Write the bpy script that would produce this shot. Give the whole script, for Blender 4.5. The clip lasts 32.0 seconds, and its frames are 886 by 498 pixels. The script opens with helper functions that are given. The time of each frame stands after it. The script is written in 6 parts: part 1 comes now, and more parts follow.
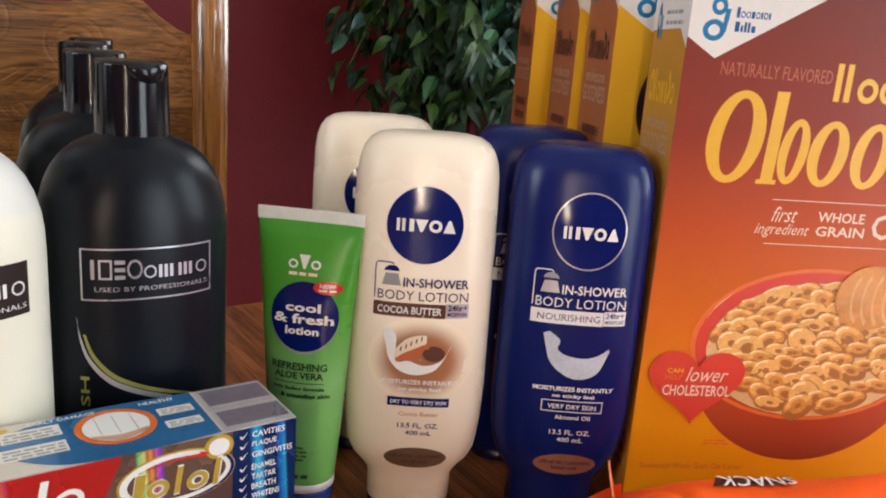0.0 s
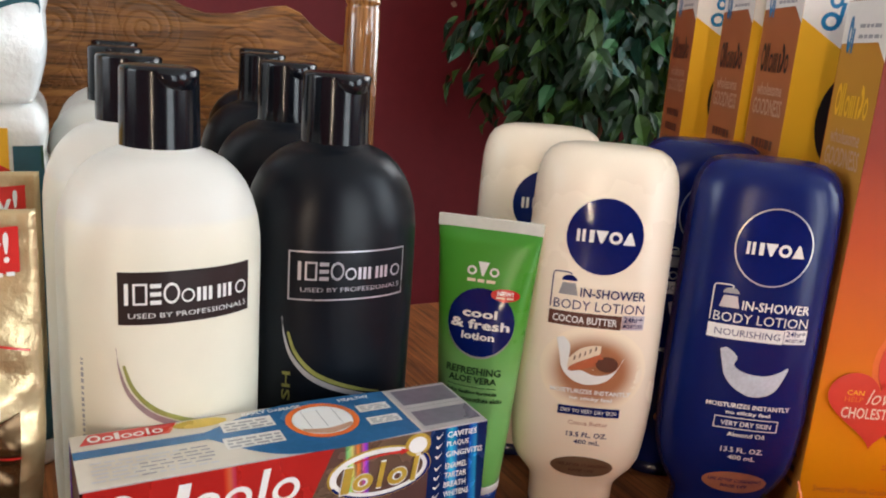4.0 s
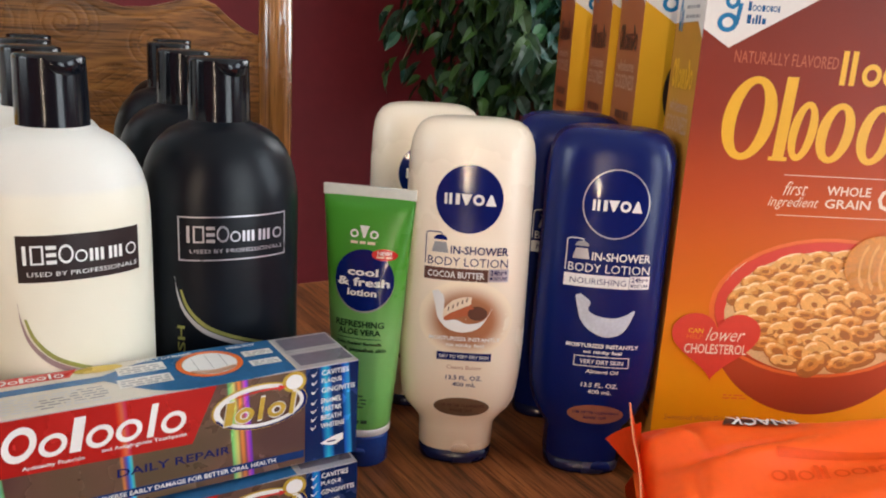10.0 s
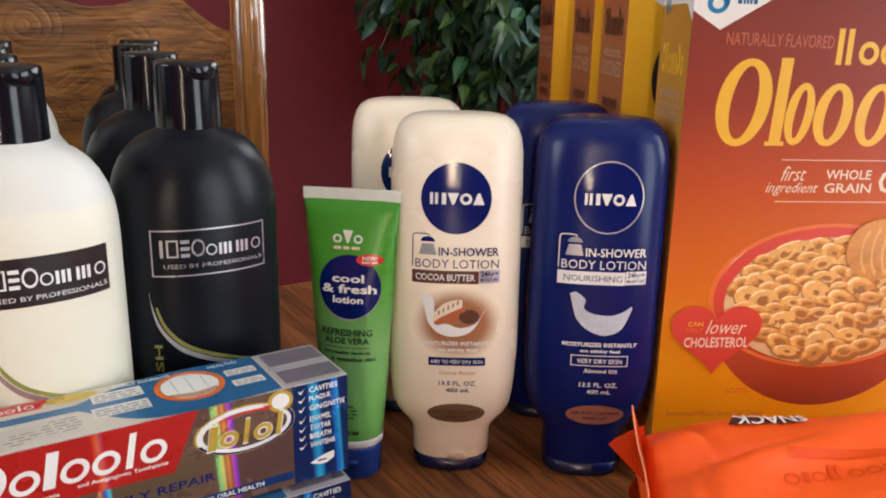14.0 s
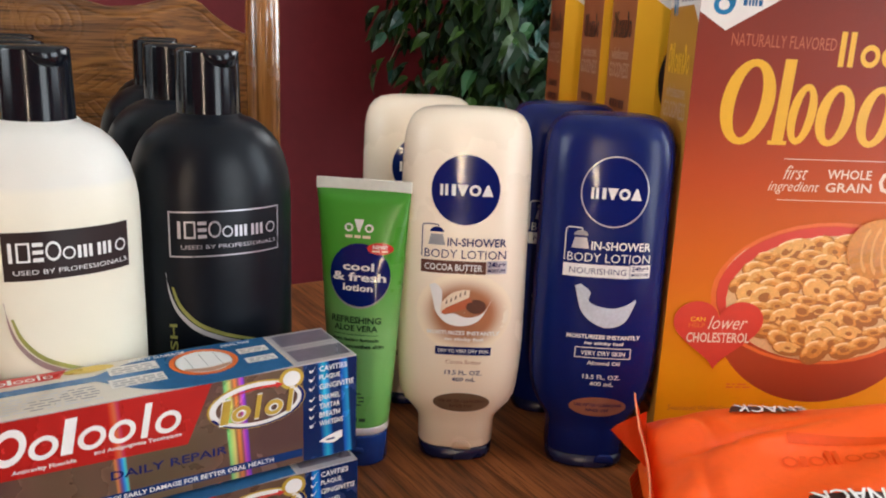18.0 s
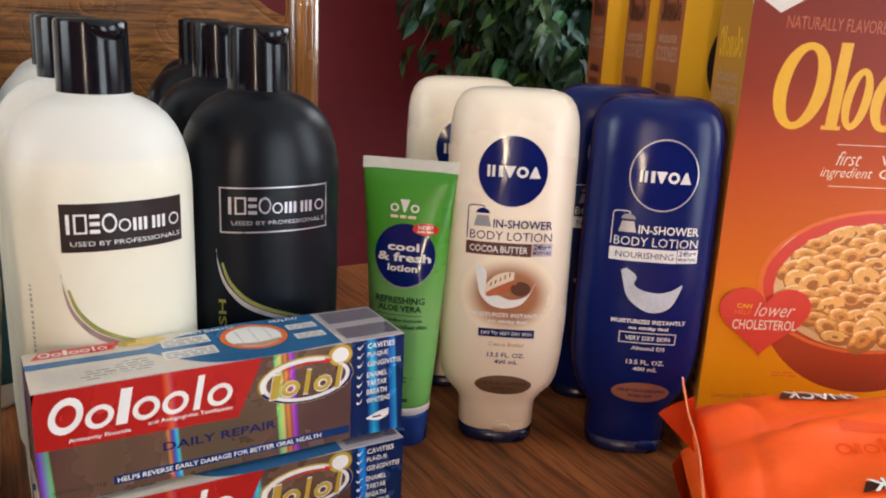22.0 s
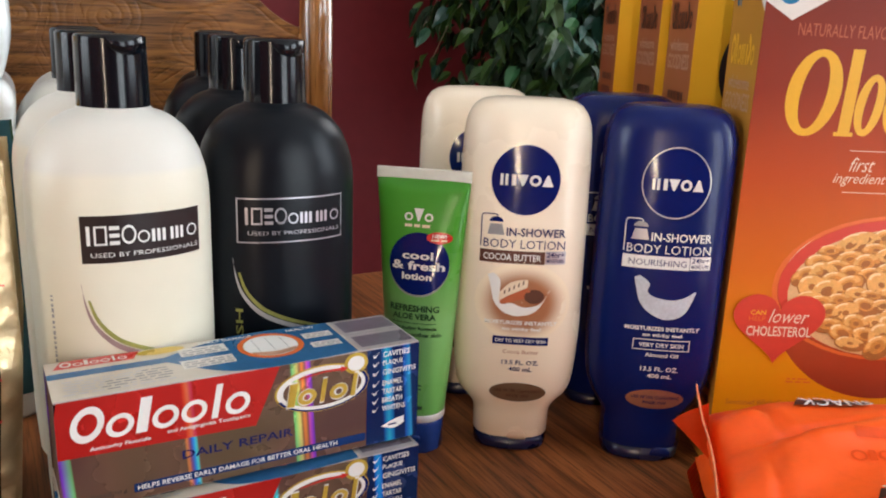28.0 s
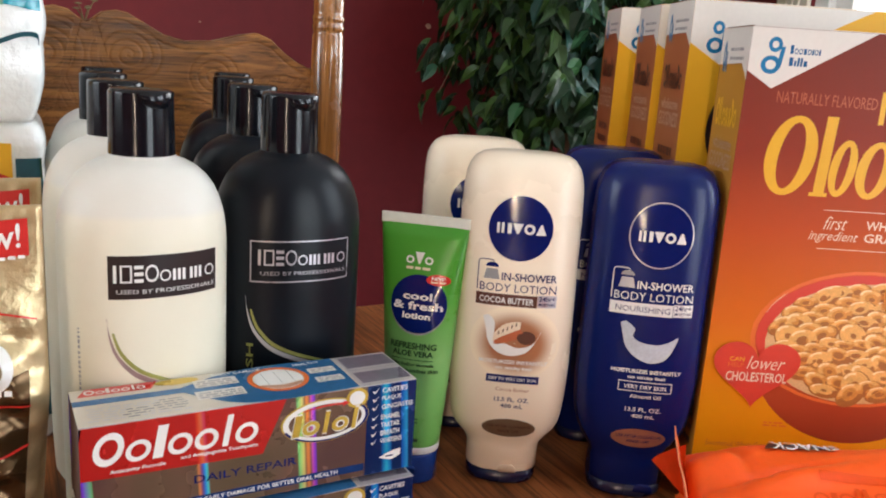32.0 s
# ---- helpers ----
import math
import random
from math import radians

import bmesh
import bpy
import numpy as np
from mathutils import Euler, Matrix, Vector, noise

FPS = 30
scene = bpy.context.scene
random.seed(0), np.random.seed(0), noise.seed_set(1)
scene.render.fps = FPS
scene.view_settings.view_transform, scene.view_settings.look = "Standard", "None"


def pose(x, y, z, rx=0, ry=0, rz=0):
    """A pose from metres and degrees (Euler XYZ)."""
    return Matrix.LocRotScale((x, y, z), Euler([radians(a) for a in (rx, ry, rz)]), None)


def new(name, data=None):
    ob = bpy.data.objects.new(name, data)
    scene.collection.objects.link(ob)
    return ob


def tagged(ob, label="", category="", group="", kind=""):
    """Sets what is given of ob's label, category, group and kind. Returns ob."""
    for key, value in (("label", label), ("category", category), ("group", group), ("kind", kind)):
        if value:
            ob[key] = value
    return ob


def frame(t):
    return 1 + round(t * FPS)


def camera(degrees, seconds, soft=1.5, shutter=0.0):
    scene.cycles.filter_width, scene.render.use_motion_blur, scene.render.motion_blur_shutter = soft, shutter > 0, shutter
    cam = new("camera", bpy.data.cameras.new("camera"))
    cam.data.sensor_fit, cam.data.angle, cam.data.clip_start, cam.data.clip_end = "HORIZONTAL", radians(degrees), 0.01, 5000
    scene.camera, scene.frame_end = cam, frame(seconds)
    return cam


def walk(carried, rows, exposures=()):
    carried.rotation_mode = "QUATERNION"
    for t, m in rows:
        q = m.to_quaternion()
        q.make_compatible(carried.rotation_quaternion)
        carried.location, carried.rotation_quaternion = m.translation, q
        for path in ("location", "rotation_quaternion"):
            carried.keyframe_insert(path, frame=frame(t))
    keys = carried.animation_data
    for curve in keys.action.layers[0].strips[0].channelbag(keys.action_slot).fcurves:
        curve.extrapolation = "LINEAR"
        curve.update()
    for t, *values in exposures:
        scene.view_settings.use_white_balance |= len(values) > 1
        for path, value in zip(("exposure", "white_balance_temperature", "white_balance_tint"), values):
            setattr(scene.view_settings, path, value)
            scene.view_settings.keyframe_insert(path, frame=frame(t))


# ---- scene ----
cam = camera(56.7, 32.0, soft=2.0)
METRES, EYE, TILT, LEAN, TURN = 0.62, 1.03, 0.0, 0.0, 0.0
ROWS = [
    (0.0, 0.0, 0.0, 0.0, 1.06, -14.42, -4.14),
    (0.5, -0.0215, -0.0168, 0.0062, 3.07, -14.05, -3.28),
    (1.0, -0.0437, -0.024, 0.0081, 4.69, -13.85, -3.84),
    (1.5, -0.0575, -0.025, 0.0016, 6.2, -14.05, -3.17),
    (2.0, -0.0553, -0.017, 0.0082, 6.52, -14.04, -3.69),
    (2.5, -0.0625, -0.0166, 0.007, 6.71, -14.41, -3.55),
    (3.0, -0.0722, -0.0162, 0.0063, 7.28, -14.33, -4.08),
    (3.5, -0.0751, -0.0162, 0.0028, 7.36, -14.45, -3.98),
    (5.5, -0.076, -0.034, -0.0062, 9.35, -13.81, -5.65),
    (6.0, -0.0778, -0.0353, 0.0026, 9.35, -13.66, -5.64),
    (6.5, -0.0594, -0.0281, 0.0056, 8.2, -13.56, -5.59),
    (7.0, -0.0279, -0.0087, 0.0029, 5.04, -14.19, -4.8),
    (7.5, -0.0083, -0.023, 0.0086, 4.02, -14.18, -4.32),
    (8.0, 0.018, -0.0654, 0.0296, 3.42, -13.74, -3.94),
    (8.5, 0.0159, -0.1072, 0.0409, 3.95, -14.96, -3.05),
    (9.0, 0.0401, -0.1104, 0.0456, 3.71, -14.21, -2.32),
    (9.5, 0.0206, -0.1023, 0.0168, 3.79, -14.81, -2.79),
    (10.0, 0.0116, -0.0989, 0.0008, 4.59, -14.91, -3.17),
    (10.5, 0.0052, -0.0863, -0.0105, 3.82, -15.16, -3.3),
    (11.0, -0.0126, -0.0627, -0.027, 3.86, -15.95, -3.25),
    (11.5, -0.0127, -0.0581, -0.0075, 4.05, -16.18, -3.42),
    (12.0, 0.0059, -0.0503, -0.0064, 3.63, -16.31, -1.14),
    (12.5, 0.0001, -0.058, -0.0099, 3.43, -16.32, -1.52),
    (13.0, -0.0094, -0.0719, -0.0066, 3.82, -15.87, -1.6),
    (13.5, -0.0184, -0.0715, 0.003, 3.67, -16.31, -1.56),
    (14.0, 0.0073, -0.0624, 0.0067, 3.03, -15.83, -1.15),
    (14.5, 0.0142, -0.0612, 0.0015, 2.45, -16.02, -1.21),
    (16.5, 0.0063, -0.0874, -0.0163, 4.15, -14.12, -2.37),
    (17.0, 0.0125, -0.0966, -0.0131, 4.53, -14.31, -1.93),
    (17.5, 0.0069, -0.0934, -0.0107, 3.99, -14.32, -2.07),
    (18.0, 0.0043, -0.0873, -0.0138, 3.58, -14.63, -2.21),
    (18.5, 0.0007, -0.0854, -0.0192, 3.48, -15.0, -2.21),
    (19.0, -0.0077, -0.0801, -0.0245, 3.95, -15.33, -2.43),
    (19.5, -0.0106, -0.0852, -0.0123, 4.14, -15.54, -2.54),
    (20.0, -0.0245, -0.0894, -0.0105, 4.43, -15.07, -2.62),
    (20.5, -0.0373, -0.0941, -0.013, 4.78, -14.88, -3.13),
    (21.0, -0.0242, -0.0965, -0.0038, 5.23, -14.7, -3.44),
    (21.5, -0.0153, -0.0906, -0.0252, 5.26, -15.04, -2.93),
    (22.0, -0.0176, -0.09, -0.0245, 5.34, -15.33, -2.75),
    (22.5, -0.0184, -0.0898, -0.0262, 5.28, -15.47, -2.73),
    (23.0, -0.0203, -0.0896, -0.0287, 5.2, -15.63, -2.6),
    (23.5, -0.0229, -0.097, -0.0173, 5.24, -15.64, -2.59),
    (24.0, -0.0241, -0.1041, -0.0078, 5.3, -15.11, -2.63),
    (24.5, -0.0379, -0.1101, -0.0134, 5.56, -14.91, -2.84),
    (25.0, -0.0324, -0.1007, -0.019, 5.47, -15.15, -3.13),
    (25.5, -0.0245, -0.1026, -0.0152, 5.28, -15.16, -3.07),
    (27.5, -0.0146, -0.0981, -0.0206, 6.47, -14.9, -1.74),
    (28.0, -0.0177, -0.0958, -0.0211, 6.15, -14.9, -2.17),
    (28.5, -0.0082, -0.1313, 0.027, 7.24, -12.5, -2.14),
    (29.0, 0.0008, -0.1641, 0.0491, 7.66, -10.47, -2.02),
    (29.5, 0.0119, -0.1852, 0.0538, 7.86, -10.56, -1.65),
    (30.0, 0.0072, -0.1854, 0.0497, 7.9, -11.27, -1.99),
    (30.5, 0.004, -0.1796, 0.0426, 7.92, -11.32, -2.13),
    (31.0, -0.0033, -0.171, 0.0377, 7.98, -11.52, -2.43),
    (31.5, -0.0136, -0.1532, 0.0249, 7.57, -11.64, -3.2),
    (32.0, -0.0115, -0.1428, 0.0075, 6.63, -13.03, -3.67),
]
walk(cam, [(t, pose(0, 0, EYE, TILT, LEAN, TURN) @ pose(METRES * x, METRES * y, METRES * z, 90 + pitch, roll, yaw)) for t, x, y, z, yaw, pitch, roll in ROWS])

# ---- light ----
world = bpy.data.worlds.new("sky")
scene.world = world
world.use_nodes = True
sky = world.node_tree.nodes.new("ShaderNodeTexSky")
sky.sky_type, sky.sun_disc = "NISHITA", False
sky.sun_elevation, sky.sun_rotation = radians(48), radians(120)
world.node_tree.links.new(sky.outputs["Color"], world.node_tree.nodes["Background"].inputs["Color"])
world.node_tree.nodes["Background"].inputs["Strength"].default_value = 0.12

ROOM = pose(0, 0, 0, 0, 0, 35)          # the room's axes lie 35 degrees from the camera's first heading
TABLE = 0.75
WALL_A, WALL_B, WALL_C, WALL_D, CEILING = 2.28, 1.85, -2.3, -2.3, 2.45


def sun_lamp(strength, elevation, heading):
    data = bpy.data.lights.new("sun", "SUN")
    data.energy, data.angle, data.color = strength, radians(0.5), (1.0, 0.95, 0.88)
    ob = new("sun", data)
    ob.rotation_euler = (radians(90 - elevation), 0, radians(heading))
    return ob


sun_lamp(3.0, 48, 60)


def window_light(u, v, z, width, height, turn, watts, colour):
    data = bpy.data.lights.new("window_light", "AREA")
    data.shape, data.size, data.size_y, data.energy, data.color = "RECTANGLE", width, height, watts, colour
    ob = new("window_light", data)
    ob.matrix_world = ROOM @ pose(u, v, z) @ pose(0, 0, 0, 90, 0, turn)
    return ob


# the lamp's -z axis looks along +y at turn 0
window_light(WALL_B - 0.02, 0.95, 1.55, 0.95, 1.25, 90, 20, (0.95, 0.98, 1.0))
window_light(WALL_B - 0.02, -0.75, 1.55, 1.15, 1.25, 90, 27, (0.78, 0.90, 1.0))
window_light(WALL_D + 0.02, 0.50, 1.55, 1.15, 1.25, -90, 24.5, (0.82, 0.93, 1.0))
window_light(1.05, WALL_C + 0.02, 1.18, 0.95, 1.95, 0, 28, (0.82, 0.93, 1.0))

window_light(-1.56, WALL_C + 0.02, 1.30, 0.03, 1.7, 0, 29, (1.0, 0.80, 0.60))

# ---- materials ----


def mat(name, colour, rough=0.5, metal=0.0, vary=0.1, scale=30.0, bump=0.0, bump_scale=300.0, bump_depth=0.002, coat=0.0, spec=0.5, sss=0.0, rough_vary=0.12):
    """A procedural surface: base colour with a coarse and a fine variation, uneven gloss and a fine relief."""
    m = bpy.data.materials.new(name)
    m.use_nodes = True
    n, l = m.node_tree.nodes, m.node_tree.links
    b = n["Principled BSDF"]
    co = n.new("ShaderNodeTexCoord")
    big, fine = n.new("ShaderNodeTexNoise"), n.new("ShaderNodeTexNoise")
    for node, s, d in ((big, scale, 4), (fine, scale * 9, 6)):
        node.inputs["Scale"].default_value, node.inputs["Detail"].default_value = s, d
        l.new(co.outputs["Object"], node.inputs["Vector"])
    add = n.new("ShaderNodeMath")
    add.operation = "ADD"
    l.new(big.outputs["Fac"], add.inputs[0])
    l.new(fine.outputs["Fac"], add.inputs[1])
    ramp = n.new("ShaderNodeMapRange")
    ramp.inputs["From Min"].default_value, ramp.inputs["From Max"].default_value = 0.6, 1.4
    ramp.inputs["To Min"].default_value, ramp.inputs["To Max"].default_value = 1 - vary, 1 + vary
    l.new(add.outputs[0], ramp.inputs["Value"])
    mul = n.new("ShaderNodeVectorMath")
    mul.operation = "SCALE"
    mul.inputs[0].default_value = colour
    l.new(ramp.outputs[0], mul.inputs["Scale"])
    l.new(mul.outputs[0], b.inputs["Base Color"])
    rr = n.new("ShaderNodeMapRange")
    rr.inputs["To Min"].default_value, rr.inputs["To Max"].default_value = max(0.02, rough - rough_vary), min(1, rough + rough_vary)
    l.new(big.outputs["Fac"], rr.inputs["Value"])
    l.new(rr.outputs[0], b.inputs["Roughness"])
    b.inputs["Metallic"].default_value = metal
    b.inputs["Specular IOR Level"].default_value = spec
    b.inputs["Coat Weight"].default_value = coat
    b.inputs["Coat Roughness"].default_value = 0.15
    if sss:
        b.inputs["Subsurface Weight"].default_value = sss
        b.inputs["Subsurface Radius"].default_value = (0.006, 0.005, 0.004)
    if bump:
        t = n.new("ShaderNodeTexNoise")
        t.inputs["Scale"].default_value, t.inputs["Detail"].default_value = bump_scale, 5
        l.new(co.outputs["Object"], t.inputs["Vector"])
        bp = n.new("ShaderNodeBump")
        bp.inputs["Strength"].default_value, bp.inputs["Distance"].default_value = bump, bump_depth
        l.new(t.outputs["Fac"], bp.inputs["Height"])
        l.new(bp.outputs[0], b.inputs["Normal"])
    return m


def wood(name, dark, light, along, rough=0.35, coat=0.3, scale=1.0, bump=0.25, spec=0.5):
    """Oak: long streaked grain along one axis, with pores and darker growth rings."""
    m = mat(name, light, rough, coat=coat, spec=spec)
    n, l = m.node_tree.nodes, m.node_tree.links
    b = n["Principled BSDF"]
    co = n.new("ShaderNodeTexCoord")
    mp = n.new("ShaderNodeMapping")
    s = [38.0 * scale] * 3
    s["xyz".index(along)] = 2.2 * scale
    mp.inputs["Scale"].default_value = s
    l.new(co.outputs["Object"], mp.inputs["Vector"])
    rings = n.new("ShaderNodeTexNoise")
    rings.inputs["Scale"].default_value, rings.inputs["Detail"].default_value, rings.inputs["Distortion"].default_value = 1.0, 8, 0.6
    rings.inputs["Roughness"].default_value = 0.65
    l.new(mp.outputs[0], rings.inputs["Vector"])
    mp2 = n.new("ShaderNodeMapping")
    s2 = [260.0 * scale] * 3
    s2["xyz".index(along)] = 9.0 * scale
    mp2.inputs["Scale"].default_value = s2
    l.new(co.outputs["Object"], mp2.inputs["Vector"])
    pores = n.new("ShaderNodeTexNoise")
    pores.inputs["Scale"].default_value, pores.inputs["Detail"].default_value = 1.0, 3
    l.new(mp2.outputs[0], pores.inputs["Vector"])
    ramp = n.new("ShaderNodeValToRGB")
    ramp.color_ramp.elements[0].position, ramp.color_ramp.elements[1].position = 0.36, 0.66
    ramp.color_ramp.elements[0].color, ramp.color_ramp.elements[1].color = (*dark, 1), (*light, 1)
    l.new(rings.outputs["Fac"], ramp.inputs["Fac"])
    pr = n.new("ShaderNodeMapRange")
    pr.inputs["From Min"].default_value, pr.inputs["From Max"].default_value = 0.36, 0.5
    pr.inputs["To Min"].default_value, pr.inputs["To Max"].default_value = 0.45, 1.0
    l.new(pores.outputs["Fac"], pr.inputs["Value"])
    mul = n.new("ShaderNodeVectorMath")
    mul.operation = "SCALE"
    l.new(ramp.outputs["Color"], mul.inputs[0])
    l.new(pr.outputs[0], mul.inputs["Scale"])
    l.new(mul.outputs[0], b.inputs["Base Color"])
    bp = n.new("ShaderNodeBump")
    bp.inputs["Strength"].default_value, bp.inputs["Distance"].default_value = bump, 0.001
    l.new(pores.outputs["Fac"], bp.inputs["Height"])
    l.new(bp.outputs[0], b.inputs["Normal"])
    return m


def gradient(name, stops, axis="Z", rough=0.42, coat=0.04, vary_axis=0.0):
    """A printed card whose ink runs from colour to colour over metres of one axis of the object."""
    m = mat(name, (0.5, 0.3, 0.1), rough, coat=coat)
    n, l = m.node_tree.nodes, m.node_tree.links
    n["Principled BSDF"].inputs["Specular IOR Level"].default_value = 0.3
    co = n.new("ShaderNodeTexCoord")
    sep = n.new("ShaderNodeSeparateXYZ")
    l.new(co.outputs["Object"], sep.inputs[0])
    lo, hi = stops[0][0], stops[-1][0]
    mix = n.new("ShaderNodeMath")
    mix.operation, mix.inputs[1].default_value = "MULTIPLY_ADD", vary_axis
    l.new(sep.outputs["X"], mix.inputs[0])
    l.new(sep.outputs[axis], mix.inputs[2])
    mr = n.new("ShaderNodeMapRange")
    mr.inputs["From Min"].default_value, mr.inputs["From Max"].default_value = lo, hi
    l.new(mix.outputs[0], mr.inputs["Value"])
    ramp = n.new("ShaderNodeValToRGB")
    e = ramp.color_ramp.elements
    while len(e) < len(stops):
        e.new(0.5)
    for el, (p, c) in zip(e, stops):
        el.position, el.color = (p - lo) / (hi - lo), (*c, 1)
    l.new(mr.outputs[0], ramp.inputs["Fac"])
    speck = n.new("ShaderNodeTexNoise")
    speck.inputs["Scale"].default_value, speck.inputs["Detail"].default_value = 60, 5
    l.new(co.outputs["Object"], speck.inputs["Vector"])
    vr = n.new("ShaderNodeMapRange")
    vr.inputs["To Min"].default_value, vr.inputs["To Max"].default_value = 0.965, 1.035
    l.new(speck.outputs["Fac"], vr.inputs["Value"])
    mul = n.new("ShaderNodeVectorMath")
    mul.operation = "SCALE"
    l.new(ramp.outputs["Color"], mul.inputs[0])
    l.new(vr.outputs[0], mul.inputs["Scale"])
    l.new(mul.outputs[0], n["Principled BSDF"].inputs["Base Color"])
    return m


def holo_foil(name, base, bands, haze=0.35):
    """Holographic metal foil: its diffraction glints are painted into the colour as narrow upright bands (from, to,
    hues along a length of one), its soft mottled shimmer as a tint.
    """
    m = mat(name, base, 0.27, metal=0.45, vary=0.15, scale=25, bump=0.10, bump_scale=60)
    n, l = m.node_tree.nodes, m.node_tree.links
    co = n.new("ShaderNodeTexCoord")
    sep = n.new("ShaderNodeSeparateXYZ")
    l.new(co.outputs["Object"], sep.inputs[0])
    wob = n.new("ShaderNodeMath")
    wob.operation, wob.inputs[1].default_value = "MULTIPLY_ADD", 0.06
    l.new(sep.outputs["Z"], wob.inputs[0])
    l.new(sep.outputs["X"], wob.inputs[2])
    mr = n.new("ShaderNodeMapRange")
    mr.inputs["From Min"].default_value, mr.inputs["From Max"].default_value = -0.174, 0.0
    l.new(wob.outputs[0], mr.inputs["Value"])
    ramp = n.new("ShaderNodeValToRGB")
    e = ramp.color_ramp.elements
    stops = [(0.0, base)]
    for lo, hi, hues in bands:
        stops.append((max(0.001, lo - 0.005), base))
        for k, hue in enumerate(hues):
            stops.append((lo + (hi - lo) * k / max(1, len(hues) - 1), hue))
        stops.append((hi + 0.005, base))
    stops.append((1.0, base))
    while len(e) < len(stops):
        e.new(0.5)
    for el, (p, c) in zip(e, stops):
        el.position, el.color = p, (*c, 1)
    l.new(mr.outputs[0], ramp.inputs["Fac"])
    mist = n.new("ShaderNodeTexNoise")
    mist.inputs["Scale"].default_value, mist.inputs["Detail"].default_value = 26, 0
    l.new(co.outputs["Object"], mist.inputs["Vector"])
    tint = n.new("ShaderNodeValToRGB")
    e = tint.color_ramp.elements
    e.new(0.5)
    for el, (p, c) in zip(e, ((0.30, (0.62, 0.50, 0.80)), (0.50, (1.0, 1.0, 1.0)), (0.70, (0.70, 0.95, 0.75)))):
        el.position, el.color = p, (*c, 1)
    l.new(mist.outputs["Fac"], tint.inputs["Fac"])
    mix = n.new("ShaderNodeMixRGB")
    mix.blend_type, mix.inputs["Fac"].default_value = "MULTIPLY", haze * 2
    l.new(ramp.outputs["Color"], mix.inputs["Color1"])
    l.new(tint.outputs["Color"], mix.inputs["Color2"])
    l.new(mix.outputs["Color"], n["Principled BSDF"].inputs["Base Color"])
    return m


WALL_PAINT = mat("maroon_wall_paint", (0.170, 0.015, 0.020), 0.6, vary=0.12, scale=3, bump=0.12, bump_scale=220, spec=0.3)
CEIL_PAINT = mat("ceiling_paint", (0.78, 0.77, 0.73), 0.9, bump=0.1)
FLOOR_WOOD = wood("floor_oak", (0.12, 0.06, 0.03), (0.27, 0.15, 0.07), "x")
TRIM_PAINT = mat("cream_trim", (0.72, 0.66, 0.57), 0.4, vary=0.06)
VINYL = mat("white_vinyl", (0.8, 0.8, 0.79), 0.35, vary=0.04)
TABLE_OAK = wood("dark_table_oak", (0.120, 0.037, 0.013), (0.385, 0.132, 0.042), "y", rough=0.42, coat=0.03, scale=2.0, spec=0.25)
CHAIR_OAK = wood("golden_oak", (0.140, 0.051, 0.013), (0.45, 0.190, 0.048), "x", rough=0.42, coat=0.06, scale=1.6, spec=0.3)
POST_OAK = wood("golden_oak_upright", (0.150, 0.051, 0.011), (0.48, 0.200, 0.046), "z", rough=0.24, coat=1.0, scale=1.5)
POST_OAK.node_tree.nodes["Principled BSDF"].inputs["Coat Roughness"].default_value = 0.06
GILT = mat("antique_gilt", (0.30, 0.165, 0.060), 0.38, metal=0.75, vary=0.6, scale=40, bump=0.3, bump_scale=150)
CANVAS = mat("canvas", (0.25, 0.22, 0.16), 0.8, vary=0.4, scale=6)


def leaf_skin(name, dull, fresh, rough, spec):
    """A waxy leaf; each one has its own mix of two greens."""
    m = mat(name, dull, rough, vary=0.4, scale=9, bump=0.15, bump_scale=120, spec=spec)
    n, l = m.node_tree.nodes, m.node_tree.links
    own, island, pick = n.new("ShaderNodeObjectInfo"), n.new("ShaderNodeNewGeometry"), n.new("ShaderNodeMath")
    pick.operation = "ADD"
    l.new(own.outputs["Random"], pick.inputs[0])
    l.new(island.outputs["Random Per Island"], pick.inputs[1])
    wrap = n.new("ShaderNodeMath")
    wrap.operation = "FRACT"
    l.new(pick.outputs[0], wrap.inputs[0])
    ramp = n.new("ShaderNodeValToRGB")
    e = ramp.color_ramp.elements
    e[0].position, e[0].color, e[1].position, e[1].color = 0.38, (*dull, 1), 1.0, (*fresh, 1)
    l.new(wrap.outputs[0], ramp.inputs["Fac"])
    l.new(ramp.outputs["Color"], n["Principled BSDF"].inputs["Base Color"])
    return m


LEAF = leaf_skin("ficus_leaf", (0.009, 0.026, 0.011), (0.046, 0.100, 0.018), 0.36, 0.22)
# lighter teal greens paint the window's light on the leaves
LEAF_LIT = leaf_skin("ficus_leaf_lit", (0.013, 0.060, 0.046), (0.065, 0.205, 0.070), 0.32, 0.5)
DRY = mat("dry_twig", (0.16, 0.13, 0.055), 0.8, vary=0.3, scale=60)
BARK = mat("ficus_bark", (0.150, 0.070, 0.038), 0.85, vary=0.4, scale=30, bump=0.6, bump_scale=90)
TWIG = mat("pale_twig", (0.24, 0.18, 0.12), 0.8, vary=0.3, scale=40)
WICKER = mat("wicker", (0.18, 0.10, 0.05), 0.8, vary=0.3, scale=60, bump=0.8, bump_scale=110)

